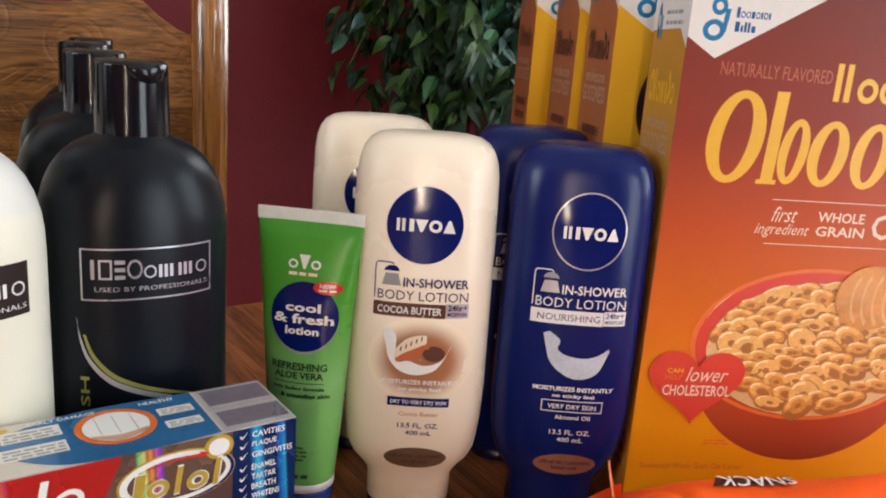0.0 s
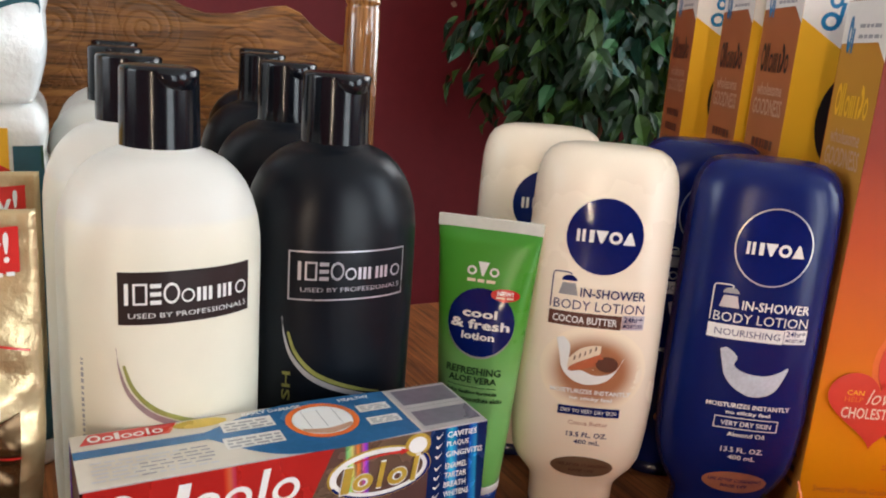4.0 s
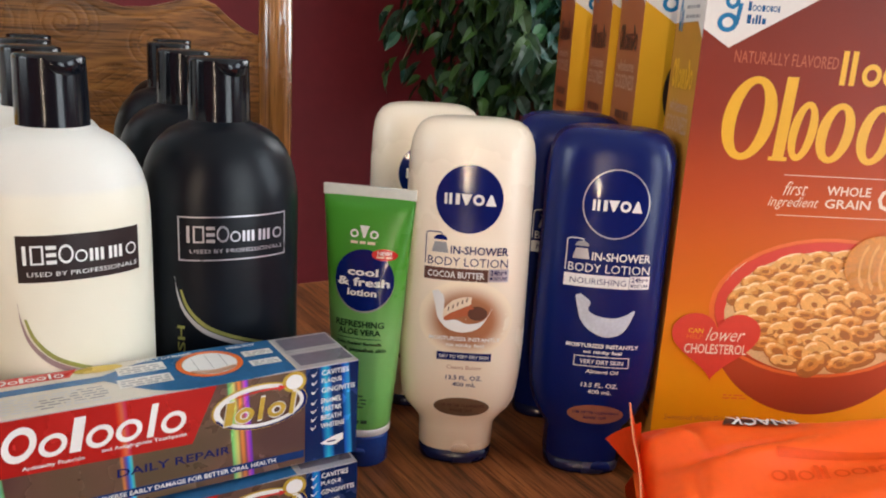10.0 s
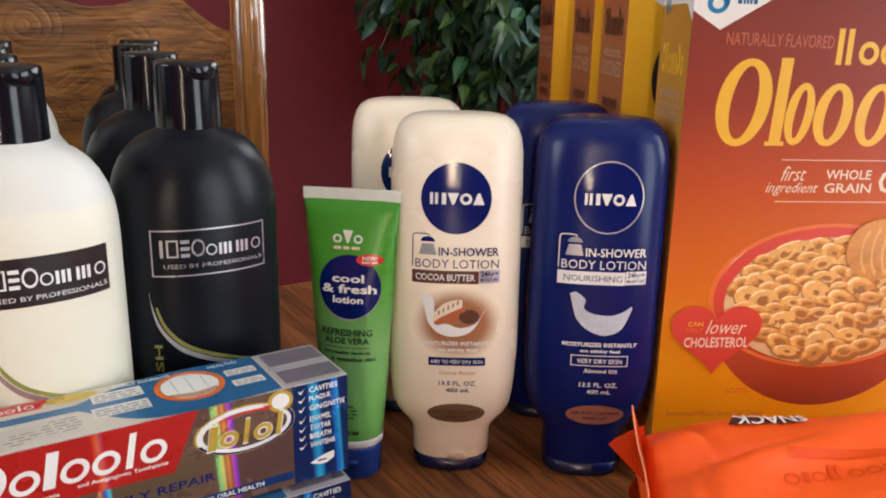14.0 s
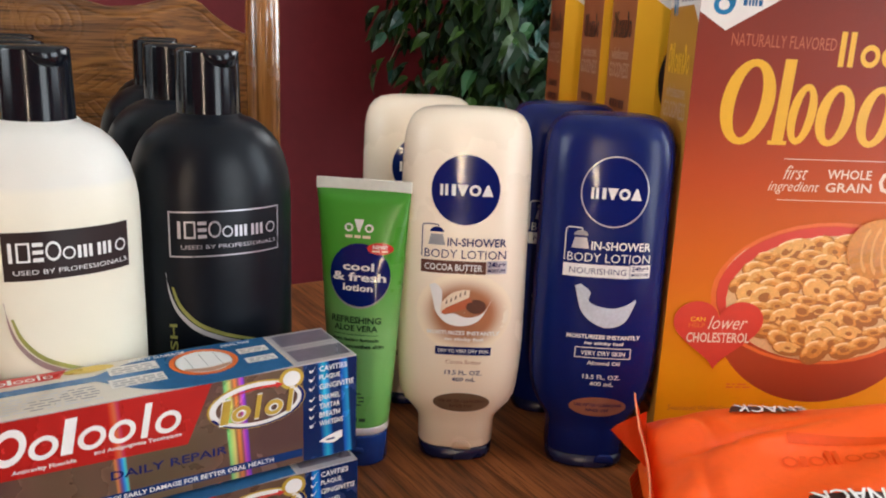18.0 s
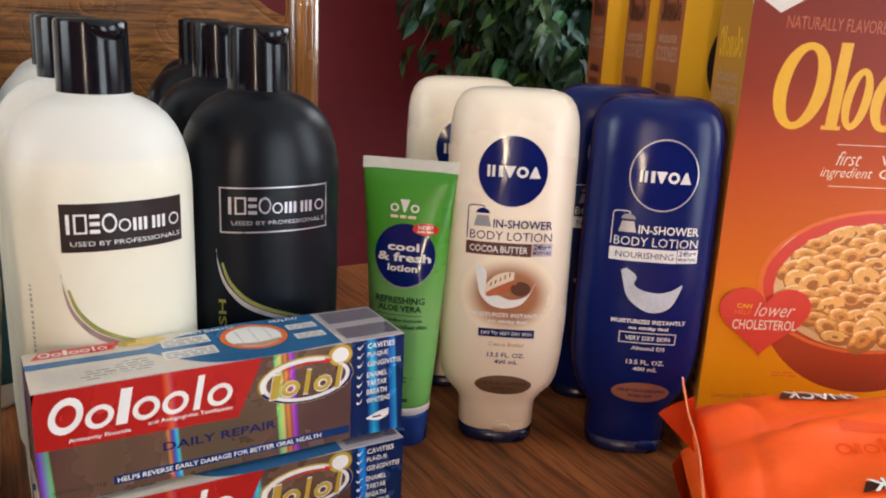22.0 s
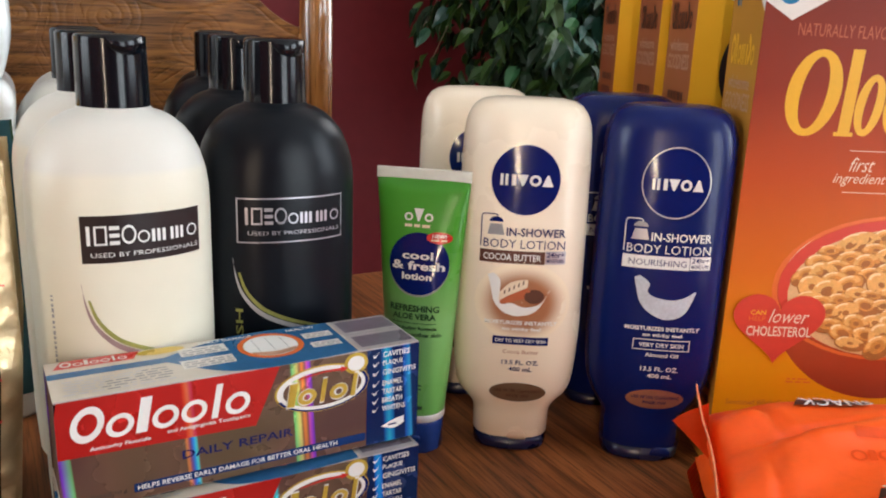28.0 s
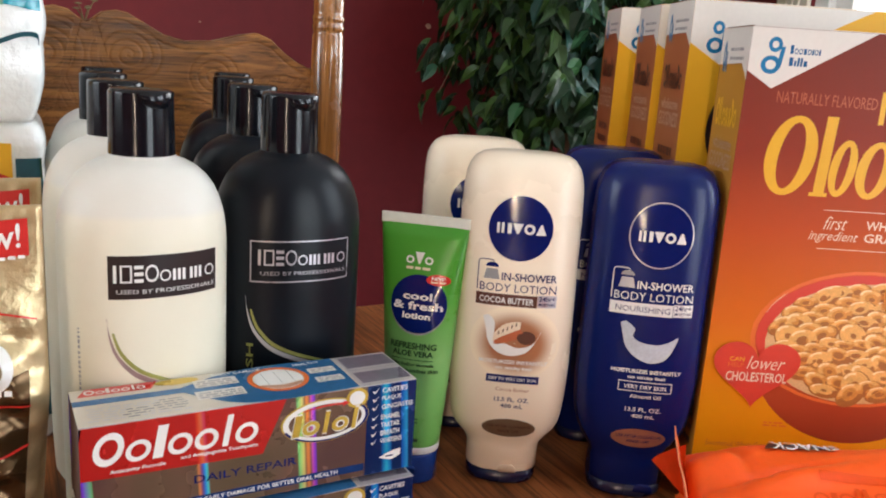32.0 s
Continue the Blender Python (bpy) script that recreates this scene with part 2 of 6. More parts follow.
PEARL = gradient("pearl_white_plastic", [(0.0, (0.76, 0.705, 0.55)), (0.185, (0.77, 0.73, 0.60)), (0.1950, (0.76, 0.72, 0.605)), (0.1985, (0.705, 0.685, 0.62)), (0.23, (0.69, 0.68, 0.635))], rough=0.33, coat=0.0)
CREAM = mat("ivory_plastic", (0.93, 0.818, 0.655), 0.26, vary=0.006, scale=12, spec=0.5)
BLACK = mat("satin_black_plastic", (0.003, 0.005, 0.009), 0.33, vary=0.15, scale=14, spec=0.20, bump=0.03, bump_scale=400)
GLOSS_BLACK = mat("gloss_black_plastic", (0.005, 0.006, 0.009), 0.13, vary=0.1, scale=14, spec=0.32, rough_vary=0.05)
NAVY = mat("navy_plastic", (0.0025, 0.0105, 0.100), 0.26, vary=0.03, scale=14, spec=0.27, rough_vary=0.04)
NAVY_DARK = mat("navy_cap_plastic", (0.007, 0.010, 0.05), 0.25, vary=0.08)
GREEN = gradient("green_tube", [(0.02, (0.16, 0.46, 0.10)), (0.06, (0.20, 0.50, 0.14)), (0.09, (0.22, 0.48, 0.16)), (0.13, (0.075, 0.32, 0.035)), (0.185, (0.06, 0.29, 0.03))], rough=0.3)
CRIMP = mat("crimp_plastic", (0.72, 0.74, 0.68), 0.35, vary=0.08)
TUBE_BLUE = mat("blue_cap_plastic", (0.008, 0.045, 0.24), 0.22, vary=0.08)

INK_WHITE = mat("white_ink", (0.80, 0.80, 0.78), 0.4, vary=0.03)
INK_ICE = mat("ice_ink", (0.50, 0.54, 0.60), 0.4, vary=0.2, scale=60)
INK_NAVY = mat("navy_ink", (0.003, 0.011, 0.110), 0.10, vary=0.06, rough_vary=0.01)
INK_BLACK = mat("black_ink", (0.012, 0.009, 0.010), 0.4, vary=0.1)
INK_DARKBROWN = mat("dark_brown_ink", (0.018, 0.008, 0.008), 0.42, vary=0.12, spec=0.3)
INK_BROWN = mat("brown_ink", (0.10, 0.032, 0.018), 0.4, vary=0.08)
INK_TAUPE = mat("taupe_foil", (0.20, 0.13, 0.08), 0.35, metal=0.3, vary=0.1)
INK_COPPER = mat("copper_foil", (0.42, 0.17, 0.10), 0.35, metal=0.3, vary=0.15)
INK_TAN = mat("tan_ink", (0.52, 0.30, 0.20), 0.4, vary=0.08)
NOTCH = mat("ivory_notch_plastic", (0.70, 0.56, 0.42), 0.35, vary=0.05)
INK_GREY = mat("grey_ink", (0.30, 0.30, 0.31), 0.4, vary=0.1)
INK_SILVER = mat("silver_ink", (0.52, 0.52, 0.56), 0.3, metal=0.5, vary=0.1)
INK_OLIVE = mat("olive_foil", (0.32, 0.33, 0.09), 0.35, metal=0.4, vary=0.2)
INK_MAUVE = mat("mauve_foil", (0.36, 0.25, 0.25), 0.35, metal=0.4, vary=0.2)
INK_RED = mat("red_ink", (0.60, 0.022, 0.018), 0.3, vary=0.06, coat=0.3)
INK_YELLOW = mat("yellow_ink", (0.80, 0.44, 0.02), 0.35, vary=0.05)
INK_GOLD = mat("gold_ink", (0.60, 0.42, 0.06), 0.3, metal=0.4, vary=0.15)
INK_BLUE = mat("blue_ink", (0.002, 0.17, 0.37), 0.3, vary=0.08)
INK_DEEPBLUE = mat("deep_blue_foil", (0.012, 0.06, 0.26), 0.2, metal=0.55, vary=0.15)
INK_STEEL = mat("steel_blue_ink", (0.030, 0.145, 0.330), 0.25, metal=0.2, vary=0.2, scale=25)
INK_GREEN = mat("deep_green_ink", (0.008, 0.05, 0.012), 0.4, vary=0.1)
INK_ORANGE = mat("orange_ink", (0.75, 0.16, 0.03), 0.35, vary=0.08)
INK_PALE = mat("pale_lettering", (0.80, 0.66, 0.50), 0.4, vary=0.05)
INK_RUST = mat("rust_ink", (0.50, 0.12, 0.045), 0.4, vary=0.1)
CARD_WHITE = mat("white_card", (0.76, 0.73, 0.68), 0.42, vary=0.04, coat=0.2)
CARD_YELLOW = gradient("yellow_card", [(0.0, (0.70, 0.34, 0.015)), (0.34, (0.78, 0.43, 0.02))])
CARD_HONEY = gradient("honey_card", [(0.0, (0.84, 0.36, 0.004)), (0.07, (0.80, 0.30, 0.004)), (0.13, (0.66, 0.15, 0.006)), (0.19, (0.50, 0.070, 0.007)), (0.24, (0.27, 0.030, 0.009)), (0.33, (0.15, 0.018, 0.010))], vary_axis=-0.10)
CARD_SIDE = gradient("brown_side_card", [(0.0, (0.62, 0.27, 0.03)), (0.16, (0.42, 0.17, 0.035)), (0.24, (0.36, 0.118, 0.042)), (0.34, (0.34, 0.105, 0.040))])
CARD_SIDE_GOLD = gradient("gold_side_card", [(0.0, (0.60, 0.24, 0.03)), (0.14, (0.40, 0.14, 0.03)), (0.24, (0.50, 0.24, 0.035)), (0.33, (0.44, 0.20, 0.03))])
CARD_RAW = mat("bare_card_edge", (0.12, 0.07, 0.05), 0.8, vary=0.2)
BOWL_RED = gradient("bowl_red", [(0.04, (0.22, 0.030, 0.012)), (0.075, (0.42, 0.060, 0.018)), (0.17, (0.68, 0.095, 0.030))])
MILK = mat("milk_print", (0.72, 0.47, 0.22), 0.4, vary=0.15, scale=60)
OAT = mat("oat_ring_print", (0.65, 0.275, 0.048), 0.45, vary=0.3, scale=160)
OAT_LIGHT = mat("oat_ring_light_print", (0.80, 0.44, 0.125), 0.45, vary=0.25, scale=160)
OAT_GLINT = mat("oat_glint_print", (0.95, 0.72, 0.38), 0.45, vary=0.1, scale=160)
OAT_DARK = mat("oat_shade_print", (0.39, 0.14, 0.027), 0.45, vary=0.2, scale=160)
HONEY = mat("honey_print", (0.62, 0.25, 0.03), 0.3, vary=0.3, scale=50)
VIOLET, BLUE, CYAN, LIME, GOLDEN, FLAME, ROSE = (0.30, 0.05, 0.95), (0.02, 0.22, 1.0), (0.10, 0.90, 1.0), (0.25, 0.95, 0.30), (1.0, 0.90, 0.25), (1.0, 0.35, 0.08), (0.85, 0.15, 0.55)
# each band is a coloured glint painted at a fixed place along the carton
FOIL_BRONZE = holo_foil("bronze_holographic_foil", (0.185, 0.108, 0.075), [
    (0.012, 0.034, [VIOLET, LIME]),
    (0.318, 0.342, [FLAME, (0.20, 0.06, 0.25), BLUE, CYAN]),
    (0.618, 0.634, [LIME, GOLDEN]),
    (0.644, 0.650, [FLAME, FLAME]),
    (0.660, 0.670, [ROSE, VIOLET])])
FOIL_BRONZE_LOW = holo_foil("bronze_holographic_foil_below", (0.185, 0.108, 0.075), [
    (0.030, 0.045, [VIOLET, BLUE]),
    (0.540, 0.570, [VIOLET, BLUE, CYAN, CYAN])])
FOIL_RED = holo_foil("red_holographic_foil", (0.60, 0.022, 0.018), [
    (0.322, 0.342, [(0.80, 0.06, 0.02), (0.85, 0.20, 0.08), (0.72, 0.06, 0.16)])], haze=0.1)
FOIL_BLUE = holo_foil("blue_holographic_foil", (0.006, 0.030, 0.140), [
    (0.895, 0.925, [(0.01, 0.12, 0.45), (0.03, 0.60, 0.90), (0.01, 0.20, 0.60)]),
    (0.966, 0.984, [(0.01, 0.12, 0.60), (0.03, 0.45, 0.9)])])
FOIL_BLUE_LOW = holo_foil("blue_holographic_foil_below", (0.006, 0.030, 0.140), [
    (0.872, 0.892, [BLUE, (0.02, 0.45, 1.0), BLUE])])


def halo(name, centre, radius, edge, core):
    """A round airbrushed print that fades from a deep core to the ground colour."""
    m = mat(name, core, 0.34)
    n, l = m.node_tree.nodes, m.node_tree.links
    co = n.new("ShaderNodeTexCoord")
    flat = n.new("ShaderNodeVectorMath")
    flat.operation, flat.inputs[1].default_value = "MULTIPLY", (1, 0, 1.15)
    l.new(co.outputs["Object"], flat.inputs[0])
    far = n.new("ShaderNodeVectorMath")
    far.operation, far.inputs[1].default_value = "DISTANCE", (centre[0], 0, centre[1] * 1.15)
    l.new(flat.outputs[0], far.inputs[0])
    ramp = n.new("ShaderNodeValToRGB")
    mr = n.new("ShaderNodeMapRange")
    mr.inputs["From Max"].default_value = radius
    l.new(far.outputs["Value"], mr.inputs["Value"])
    l.new(mr.outputs[0], ramp.inputs["Fac"])
    e = ramp.color_ramp.elements
    e[0].position, e[0].color, e[1].position, e[1].color = 0.50, (*core, 1), 0.97, (*edge, 1)
    ramp.color_ramp.interpolation = "EASE"
    l.new(ramp.outputs["Color"], n["Principled BSDF"].inputs["Base Color"])
    return m


HALO = halo("cocoa_halo_ink", (0.0025, 0.1055), 0.0300, (0.92, 0.800, 0.610), (0.40, 0.155, 0.068))
INK_SLATE = mat("slate_ink", (0.20, 0.18, 0.23), 0.3, metal=0.3, vary=0.15)
INK_HEART = mat("heart_red_ink", (0.66, 0.055, 0.03), 0.4, vary=0.05)
CARD_TOP = mat("carton_top_print", (0.60, 0.545, 0.46), 0.36, vary=0.06, coat=0.1)
FOIL_SILVER = mat("brushed_silver_card", (0.52, 0.49, 0.50), 0.4, metal=0.35, vary=0.1, scale=30)
GOLD_FOIL = mat("crumpled_gold_foil", (0.56, 0.43, 0.24), 0.33, metal=0.7, vary=0.12, scale=20, bump=0.7, bump_scale=48, bump_depth=0.004)
POUCH_BROWN = mat("bronze_pouch_foil", (0.10, 0.056, 0.024), 0.24, metal=0.75, vary=0.2, scale=20, bump=0.4, bump_scale=30)
BAG_ORANGE = mat("orange_film", (0.98, 0.110, 0.010), 0.45, vary=0.06, scale=30, bump=0.25, bump_scale=45, coat=0.0, spec=0.3, sss=0.1)
BAG_PALE = mat("orange_film_edge", (0.95, 0.30, 0.14), 0.4, vary=0.08, scale=60)
BAG_SHADE = mat("orange_film_print", (0.80, 0.072, 0.003), 0.5, vary=0.08, spec=0.2, scale=30)
WRAP_WHITE = mat("clear_wrapped_paper", (0.92, 0.96, 0.96), 0.2, vary=0.05, scale=15, bump=0.9, bump_scale=34, bump_depth=0.006, coat=0.6)
WRAP_TEAL = mat("teal_film", (0.008, 0.29, 0.38), 0.2, vary=0.35, scale=16, bump=0.8, bump_scale=20, bump_depth=0.009, coat=0.6)
OLIVE_STRIP = mat("olive_film_strip", (0.16, 0.34, 0.24), 0.18, vary=0.35, scale=50, bump=0.8, bump_scale=45, bump_depth=0.004, coat=0.6)
WRAP_DARK = mat("dark_teal_film", (0.01, 0.075, 0.10), 0.3, vary=0.15, scale=18)
PAPER = mat("chipped_plaster", (0.42, 0.27, 0.19), 0.8, vary=0.2)

# ---- building helpers ----


def part(name, bm, material, parent=None, label="", smooth=False):
    """Links a bmesh as one mesh object under a thing or under a part."""
    me = bpy.data.meshes.new(name)
    bm.to_mesh(me)
    bm.free()
    me.materials.append(material)
    if smooth:
        for f in me.polygons:
            f.use_smooth = True
    ob = new(name, me)
    ob.parent = parent
    if label:
        tagged(ob, label)
    return ob


def thing(name, m, label, category, group="", kind=""):
    ob = new(name)
    ob.matrix_basis = m
    return tagged(ob, label, category, group, kind)


def box(x0, y0, z0, x1, y1, z1, bevel=0.0, segments=1):
    bm = bmesh.new()
    bmesh.ops.create_cube(bm, size=1.0)
    bmesh.ops.scale(bm, vec=(x1 - x0, y1 - y0, z1 - z0), verts=bm.verts)
    bmesh.ops.translate(bm, vec=((x0 + x1) / 2, (y0 + y1) / 2, (z0 + z1) / 2), verts=bm.verts)
    if bevel:
        bmesh.ops.bevel(bm, geom=bm.edges[:], offset=bevel, segments=segments, affect="EDGES", profile=0.5)
    return bm


def ring_point(t, a, b, n):
    c, s = math.cos(t), math.sin(t)
    return a * math.copysign(abs(c) ** (2 / n), c), b * math.copysign(abs(s) ** (2 / n), s)


def loft(rings, seg=48, closed=True):
    """A skin over level rings (z, half width, half depth, squareness[, x, y])."""
    bm = bmesh.new()
    rows = []
    for r in rings:
        z, a, b, n = r[:4]
        ox, oy = r[4:6] if len(r) > 4 else (0, 0)
        rows.append([bm.verts.new((ox + p[0], oy + p[1], z)) for p in (ring_point(2 * math.pi * k / seg, a, b, n) for k in range(seg))])
    for lo, hi in zip(rows, rows[1:]):
        for k in range(seg):
            bm.faces.new((lo[k], lo[(k + 1) % seg], hi[(k + 1) % seg], hi[k]))
    if closed:
        bm.faces.new(rows[0][::-1])
        bm.faces.new(rows[-1])
    return bm


def lathe(profile, seg=32):
    return loft([(z, r, r, 2) for z, r in profile], seg)


def tube(points, radius, seg=6):
    """A round rod along points; radius is a number or one for each point."""
    bm = bmesh.new()
    radii = radius if isinstance(radius, (list, tuple)) else [radius] * len(points)
    pts = [Vector(p) for p in points]
    rows = []
    for k, p in enumerate(pts):
        d = (pts[min(k + 1, len(pts) - 1)] - pts[max(k - 1, 0)]).normalized()
        side = d.cross(Vector((0.31, 0.17, 0.93)))
        side = (side if side.length > 0.05 else d.cross(Vector((1, 0, 0)))).normalized()
        up = d.cross(side)
        rows.append([bm.verts.new(p + radii[k] * (math.cos(2 * math.pi * j / seg) * side + math.sin(2 * math.pi * j / seg) * up)) for j in range(seg)])
    for lo, hi in zip(rows, rows[1:]):
        for j in range(seg):
            bm.faces.new((lo[j], lo[(j + 1) % seg], hi[(j + 1) % seg], hi[j]))
    bm.faces.new(rows[0][::-1])
    bm.faces.new(rows[-1])
    return bm


def front_of(rings):
    """Where a print lies on the front (-y side) of a loft: across, up, proud."""
    zs = [r[0] for r in rings]

    def surface(u, v, proud):
        a, b, n = (float(np.interp(v, zs, [r[k] for r in rings])) for k in (1, 2, 3))
        w = min(abs(u) / a, 0.985)
        return Vector((u, -b * (1 - w ** n) ** (1 / n) - proud, v))
    return surface


def flat_front(u, v, proud):
    return Vector((u, -proud, v))


# lettering: every text is turned into a flat outline once, one unit wide and high
WORDS = {}
THIN = {"BODY LOTION", "NOURISHING", "USED BY PROFESSIONALS", "NATURALLY FLAVORED", "Sweetened Whole Grain Oat Cereal", "first", "ingredient", "lower"}
BOLD = {"REFRESHING", "ALOE VERA", "& fresh", "cool", "lotion", "light feeling formula", "& smoothes skin", "MOISTURIZES INSTANTLY", "no sticky feel"}


def letter_shapes(words):
    made = []
    for w in words:
        cu = bpy.data.curves.new("lettering", "FONT")
        cu.body, cu.resolution_u, cu.align_x, cu.offset = w, 2, "CENTER", -0.004 if w in THIN else 0.030 if w in BOLD else 0.014
        made.append((w, new("lettering", cu)))
    deps = bpy.context.evaluated_depsgraph_get()
    for w, ob in made:
        me = bpy.data.meshes.new_from_object(ob.evaluated_get(deps))
        xy = np.array([v.co[:2] for v in me.vertices])
        lo, hi = xy.min(axis=0), xy.max(axis=0)
        WORDS[w] = ((xy - lo) / (hi - lo), [tuple(p.vertices) for p in me.polygons])
        bpy.data.meshes.remove(me)
    for w, ob in made:
        cu = ob.data
        bpy.data.objects.remove(ob)
        bpy.data.curves.remove(cu)


class Print:
    """Ink on a surface: shapes in across and up, laid a hair proud. Shapes of one name are one part."""

    def __init__(self, parent, surface, step=0.00025):
        self.parent, self.surface, self.step, self.sheets = parent, surface, step, {}

    def sheet(self, name, ink):
        if name not in self.sheets:
            self.sheets[name] = (bmesh.new(), ink)
        return self.sheets[name][0]

    def grid(self, name, ink, fn, nu, nv, layer):
        bm = self.sheet(name, ink)
        vs = [[bm.verts.new(self.surface(*fn(i / nu, j / nv), self.step * layer)) for i in range(nu + 1)] for j in range(nv + 1)]
        for j in range(nv):
            for i in range(nu):
                quad = (vs[j][i], vs[j][i + 1], vs[j + 1][i + 1], vs[j + 1][i])
                bm.faces.new(quad)

    def rect(self, name, ink, u0, v0, u1, v1, layer=1, nu=10, nv=2, slant=0.0, rise=0.0):
        self.grid(name, ink, lambda s, t: (u0 + (u1 - u0) * s + slant * t, v0 + (v1 - v0) * t + rise * s), nu, nv, layer)

    def disc(self, name, ink, cu, cv, ru, rv, layer=1, inner=0.0, start=0.0, end=1.0, lean=0.0, n=36):
        def fn(s, t):
            a, r = 2 * math.pi * (start + (end - start) * s), inner + (1 - inner) * t
            return cu + r * ru * math.cos(a) + lean * r * rv * math.sin(a), cv + r * rv * math.sin(a)
        if inner == 0.0:
            self.grid(name, ink, lambda s, t: fn(s, 0.01 + 0.99 * t), n, 4, layer)
        else:
            self.grid(name, ink, fn, n, 1, layer)

    def band(self, name, ink, lower, upper, layer=1, n=24, smooth=True):
        """The area between two lines of points."""
        def at(line, s):
            last = len(line) - 1
            i = min(int(s * last), last - 1)
            f = s * last - i
            a, b, c, d = (line[min(max(q, 0), last)] for q in (i - 1, i, i + 1, i + 2))
            if last == 1 or not smooth:
                return b[0] + (c[0] - b[0]) * f, b[1] + (c[1] - b[1]) * f
            return tuple(0.5 * (2 * b[q] + (c[q] - a[q]) * f + (2 * a[q] - 5 * b[q] + 4 * c[q] - d[q]) * f * f + (3 * b[q] - a[q] - 3 * c[q] + d[q]) * f ** 3) for q in (0, 1))

        def fn(s, t):
            a, b = at(lower, s), at(upper, s)
            return a[0] + (b[0] - a[0]) * t, a[1] + (b[1] - a[1]) * t
        self.grid(name, ink, fn, n, 2, layer)

    def text(self, name, ink, words, u0, v0, u1, v1, layer=2, rise=0.0, turn=0, lean=0.0):
        xy, faces = WORDS[words]
        bm = self.sheet(name, ink)
        vs = []
        for x, y in xy:
            if turn == 90:
                x, y = 1 - y, x
            elif turn == 180:
                x, y = 1 - x, 1 - y
            vs.append(bm.verts.new(self.surface(u0 + (u1 - u0) * x + lean * (v1 - v0) * y, v0 + (v1 - v0) * y + rise * x, self.step * layer)))
        for f in faces:
            bm.faces.new([vs[i] for i in f])

    def marks(self, name, ink, pattern, u0, v0, u1, v1, layer=2, rise=0.0, lean=0.0, stroke=0.3):
        """A wordless mark: rings and bars in a row, tall (O, I) or low (o, i)."""
        wide = {"O": 1.0, "o": 0.85, "I": 0.45, "i": 0.45, "B": 0.8, "b": 0.75, "l": 0.5, " ": 0.4, "H": 0.9, "V": 0.95, "A": 0.95, "E": 0.75, "D": 0.85, "w": 1.25, "F": 0.9, "f": 0.85}
        step = (u1 - u0) / sum(wide[c] for c in pattern)
        u = u0
        for c in pattern:
            w = wide[c] * step
            base = v0 + rise * (u - u0) / (u1 - u0)
            h = (v1 - v0) * (1.0 if c in "OIBlHVAEDF" else 0.66)
            if c in "Oo":
                self.disc(name, ink, u + w * 0.5 + lean * h * 0.5, base + h / 2, w * 0.46, h / 2, layer, inner=1 - 2 * stroke, lean=lean, n=22)
            elif c in "Ff":
                a, b, thick = u + w * 0.08, u + w * 0.92, w * stroke
                self.rect(name, ink, a, base, b, base + thick, layer, nu=3, nv=1)
                self.rect(name, ink, a, base + h - thick, b, base + h, layer, nu=3, nv=1)
                self.rect(name, ink, a, base + thick, a + thick, base + h - thick, layer, nu=1, nv=1)
                self.rect(name, ink, b - thick, base + thick, b, base + h - thick, layer, nu=1, nv=1)
            elif c in "Hw":
                bars = 2 if c == "H" else 3
                for q in range(bars):
                    a = u + w * (0.08 + 0.84 * q / bars)
                    self.rect(name, ink, a, base, a + w * 0.5 / bars, base + h, layer, nu=1, nv=1, slant=lean * h)
            elif c in "VA":
                wide_end, tip = [(u + w * 0.04), (u + w * 0.96)], [(u + w * 0.42), (u + w * 0.58)]
                low, top = (tip, wide_end) if c == "V" else (wide_end, tip)
                self.band(name, ink, [(a, base) for a in low], [(a, base + h) for a in top], layer, n=3)
            elif c == "E":
                for q in range(3):
                    self.rect(name, ink, u + w * 0.1, base + h * 0.39 * q, u + w * 0.9, base + h * (0.39 * q + 0.2), layer, nu=2, nv=1)
            elif c == "D":
                self.disc(name, ink, u + w * 0.12, base + h / 2, w * 0.76, h / 2, layer, inner=0.45, start=-0.25, end=0.25, n=14)
            elif c != " ":
                self.rect(name, ink, u + w * (0.3 if c == "l" else 0.14), base, u + w * (0.7 if c == "l" else 0.86), base + h, layer, nu=2, nv=2, slant=lean * h)
            u += w
            self.close(name)

    def close(self, name):
        """Ends a part, so that the next shape of this name becomes a part of its own."""
        if name in self.sheets:
            self.sheets[name + "|" + str(len(self.sheets))] = self.sheets.pop(name)

    def lines(self, name, ink, u0, v0, u1, v1, rows, layer=2, rise=0.0, fill=0.55, seed=3):
        """Writing too small to read, as rows of plain bars."""
        rnd = random.Random(seed)
        pitch = (v1 - v0) / rows
        for k in range(rows):
            u = u0 + rnd.random() * 0.05 * (u1 - u0)
            while u < u1 - 0.0015:
                w = min(u1 - u, (0.002 + 0.005 * rnd.random()))
                f = (u - u0) / (u1 - u0) * rise
                self.rect(name, ink, u, v0 + k * pitch + f, u + w, v0 + (k + fill) * pitch + f, layer, nu=1, nv=1)
                u += w + 0.0012

    def done(self, children=None):
        for name, (bm, ink) in self.sheets.items():
            bmesh.ops.recalc_face_normals(bm, faces=bm.faces)
            ob = part(name.split("|")[0], bm, ink, self.parent, smooth=True)
            if name.endswith(("print", "line", "text", "list", "claim")):
                tagged(ob, kind="stuff")


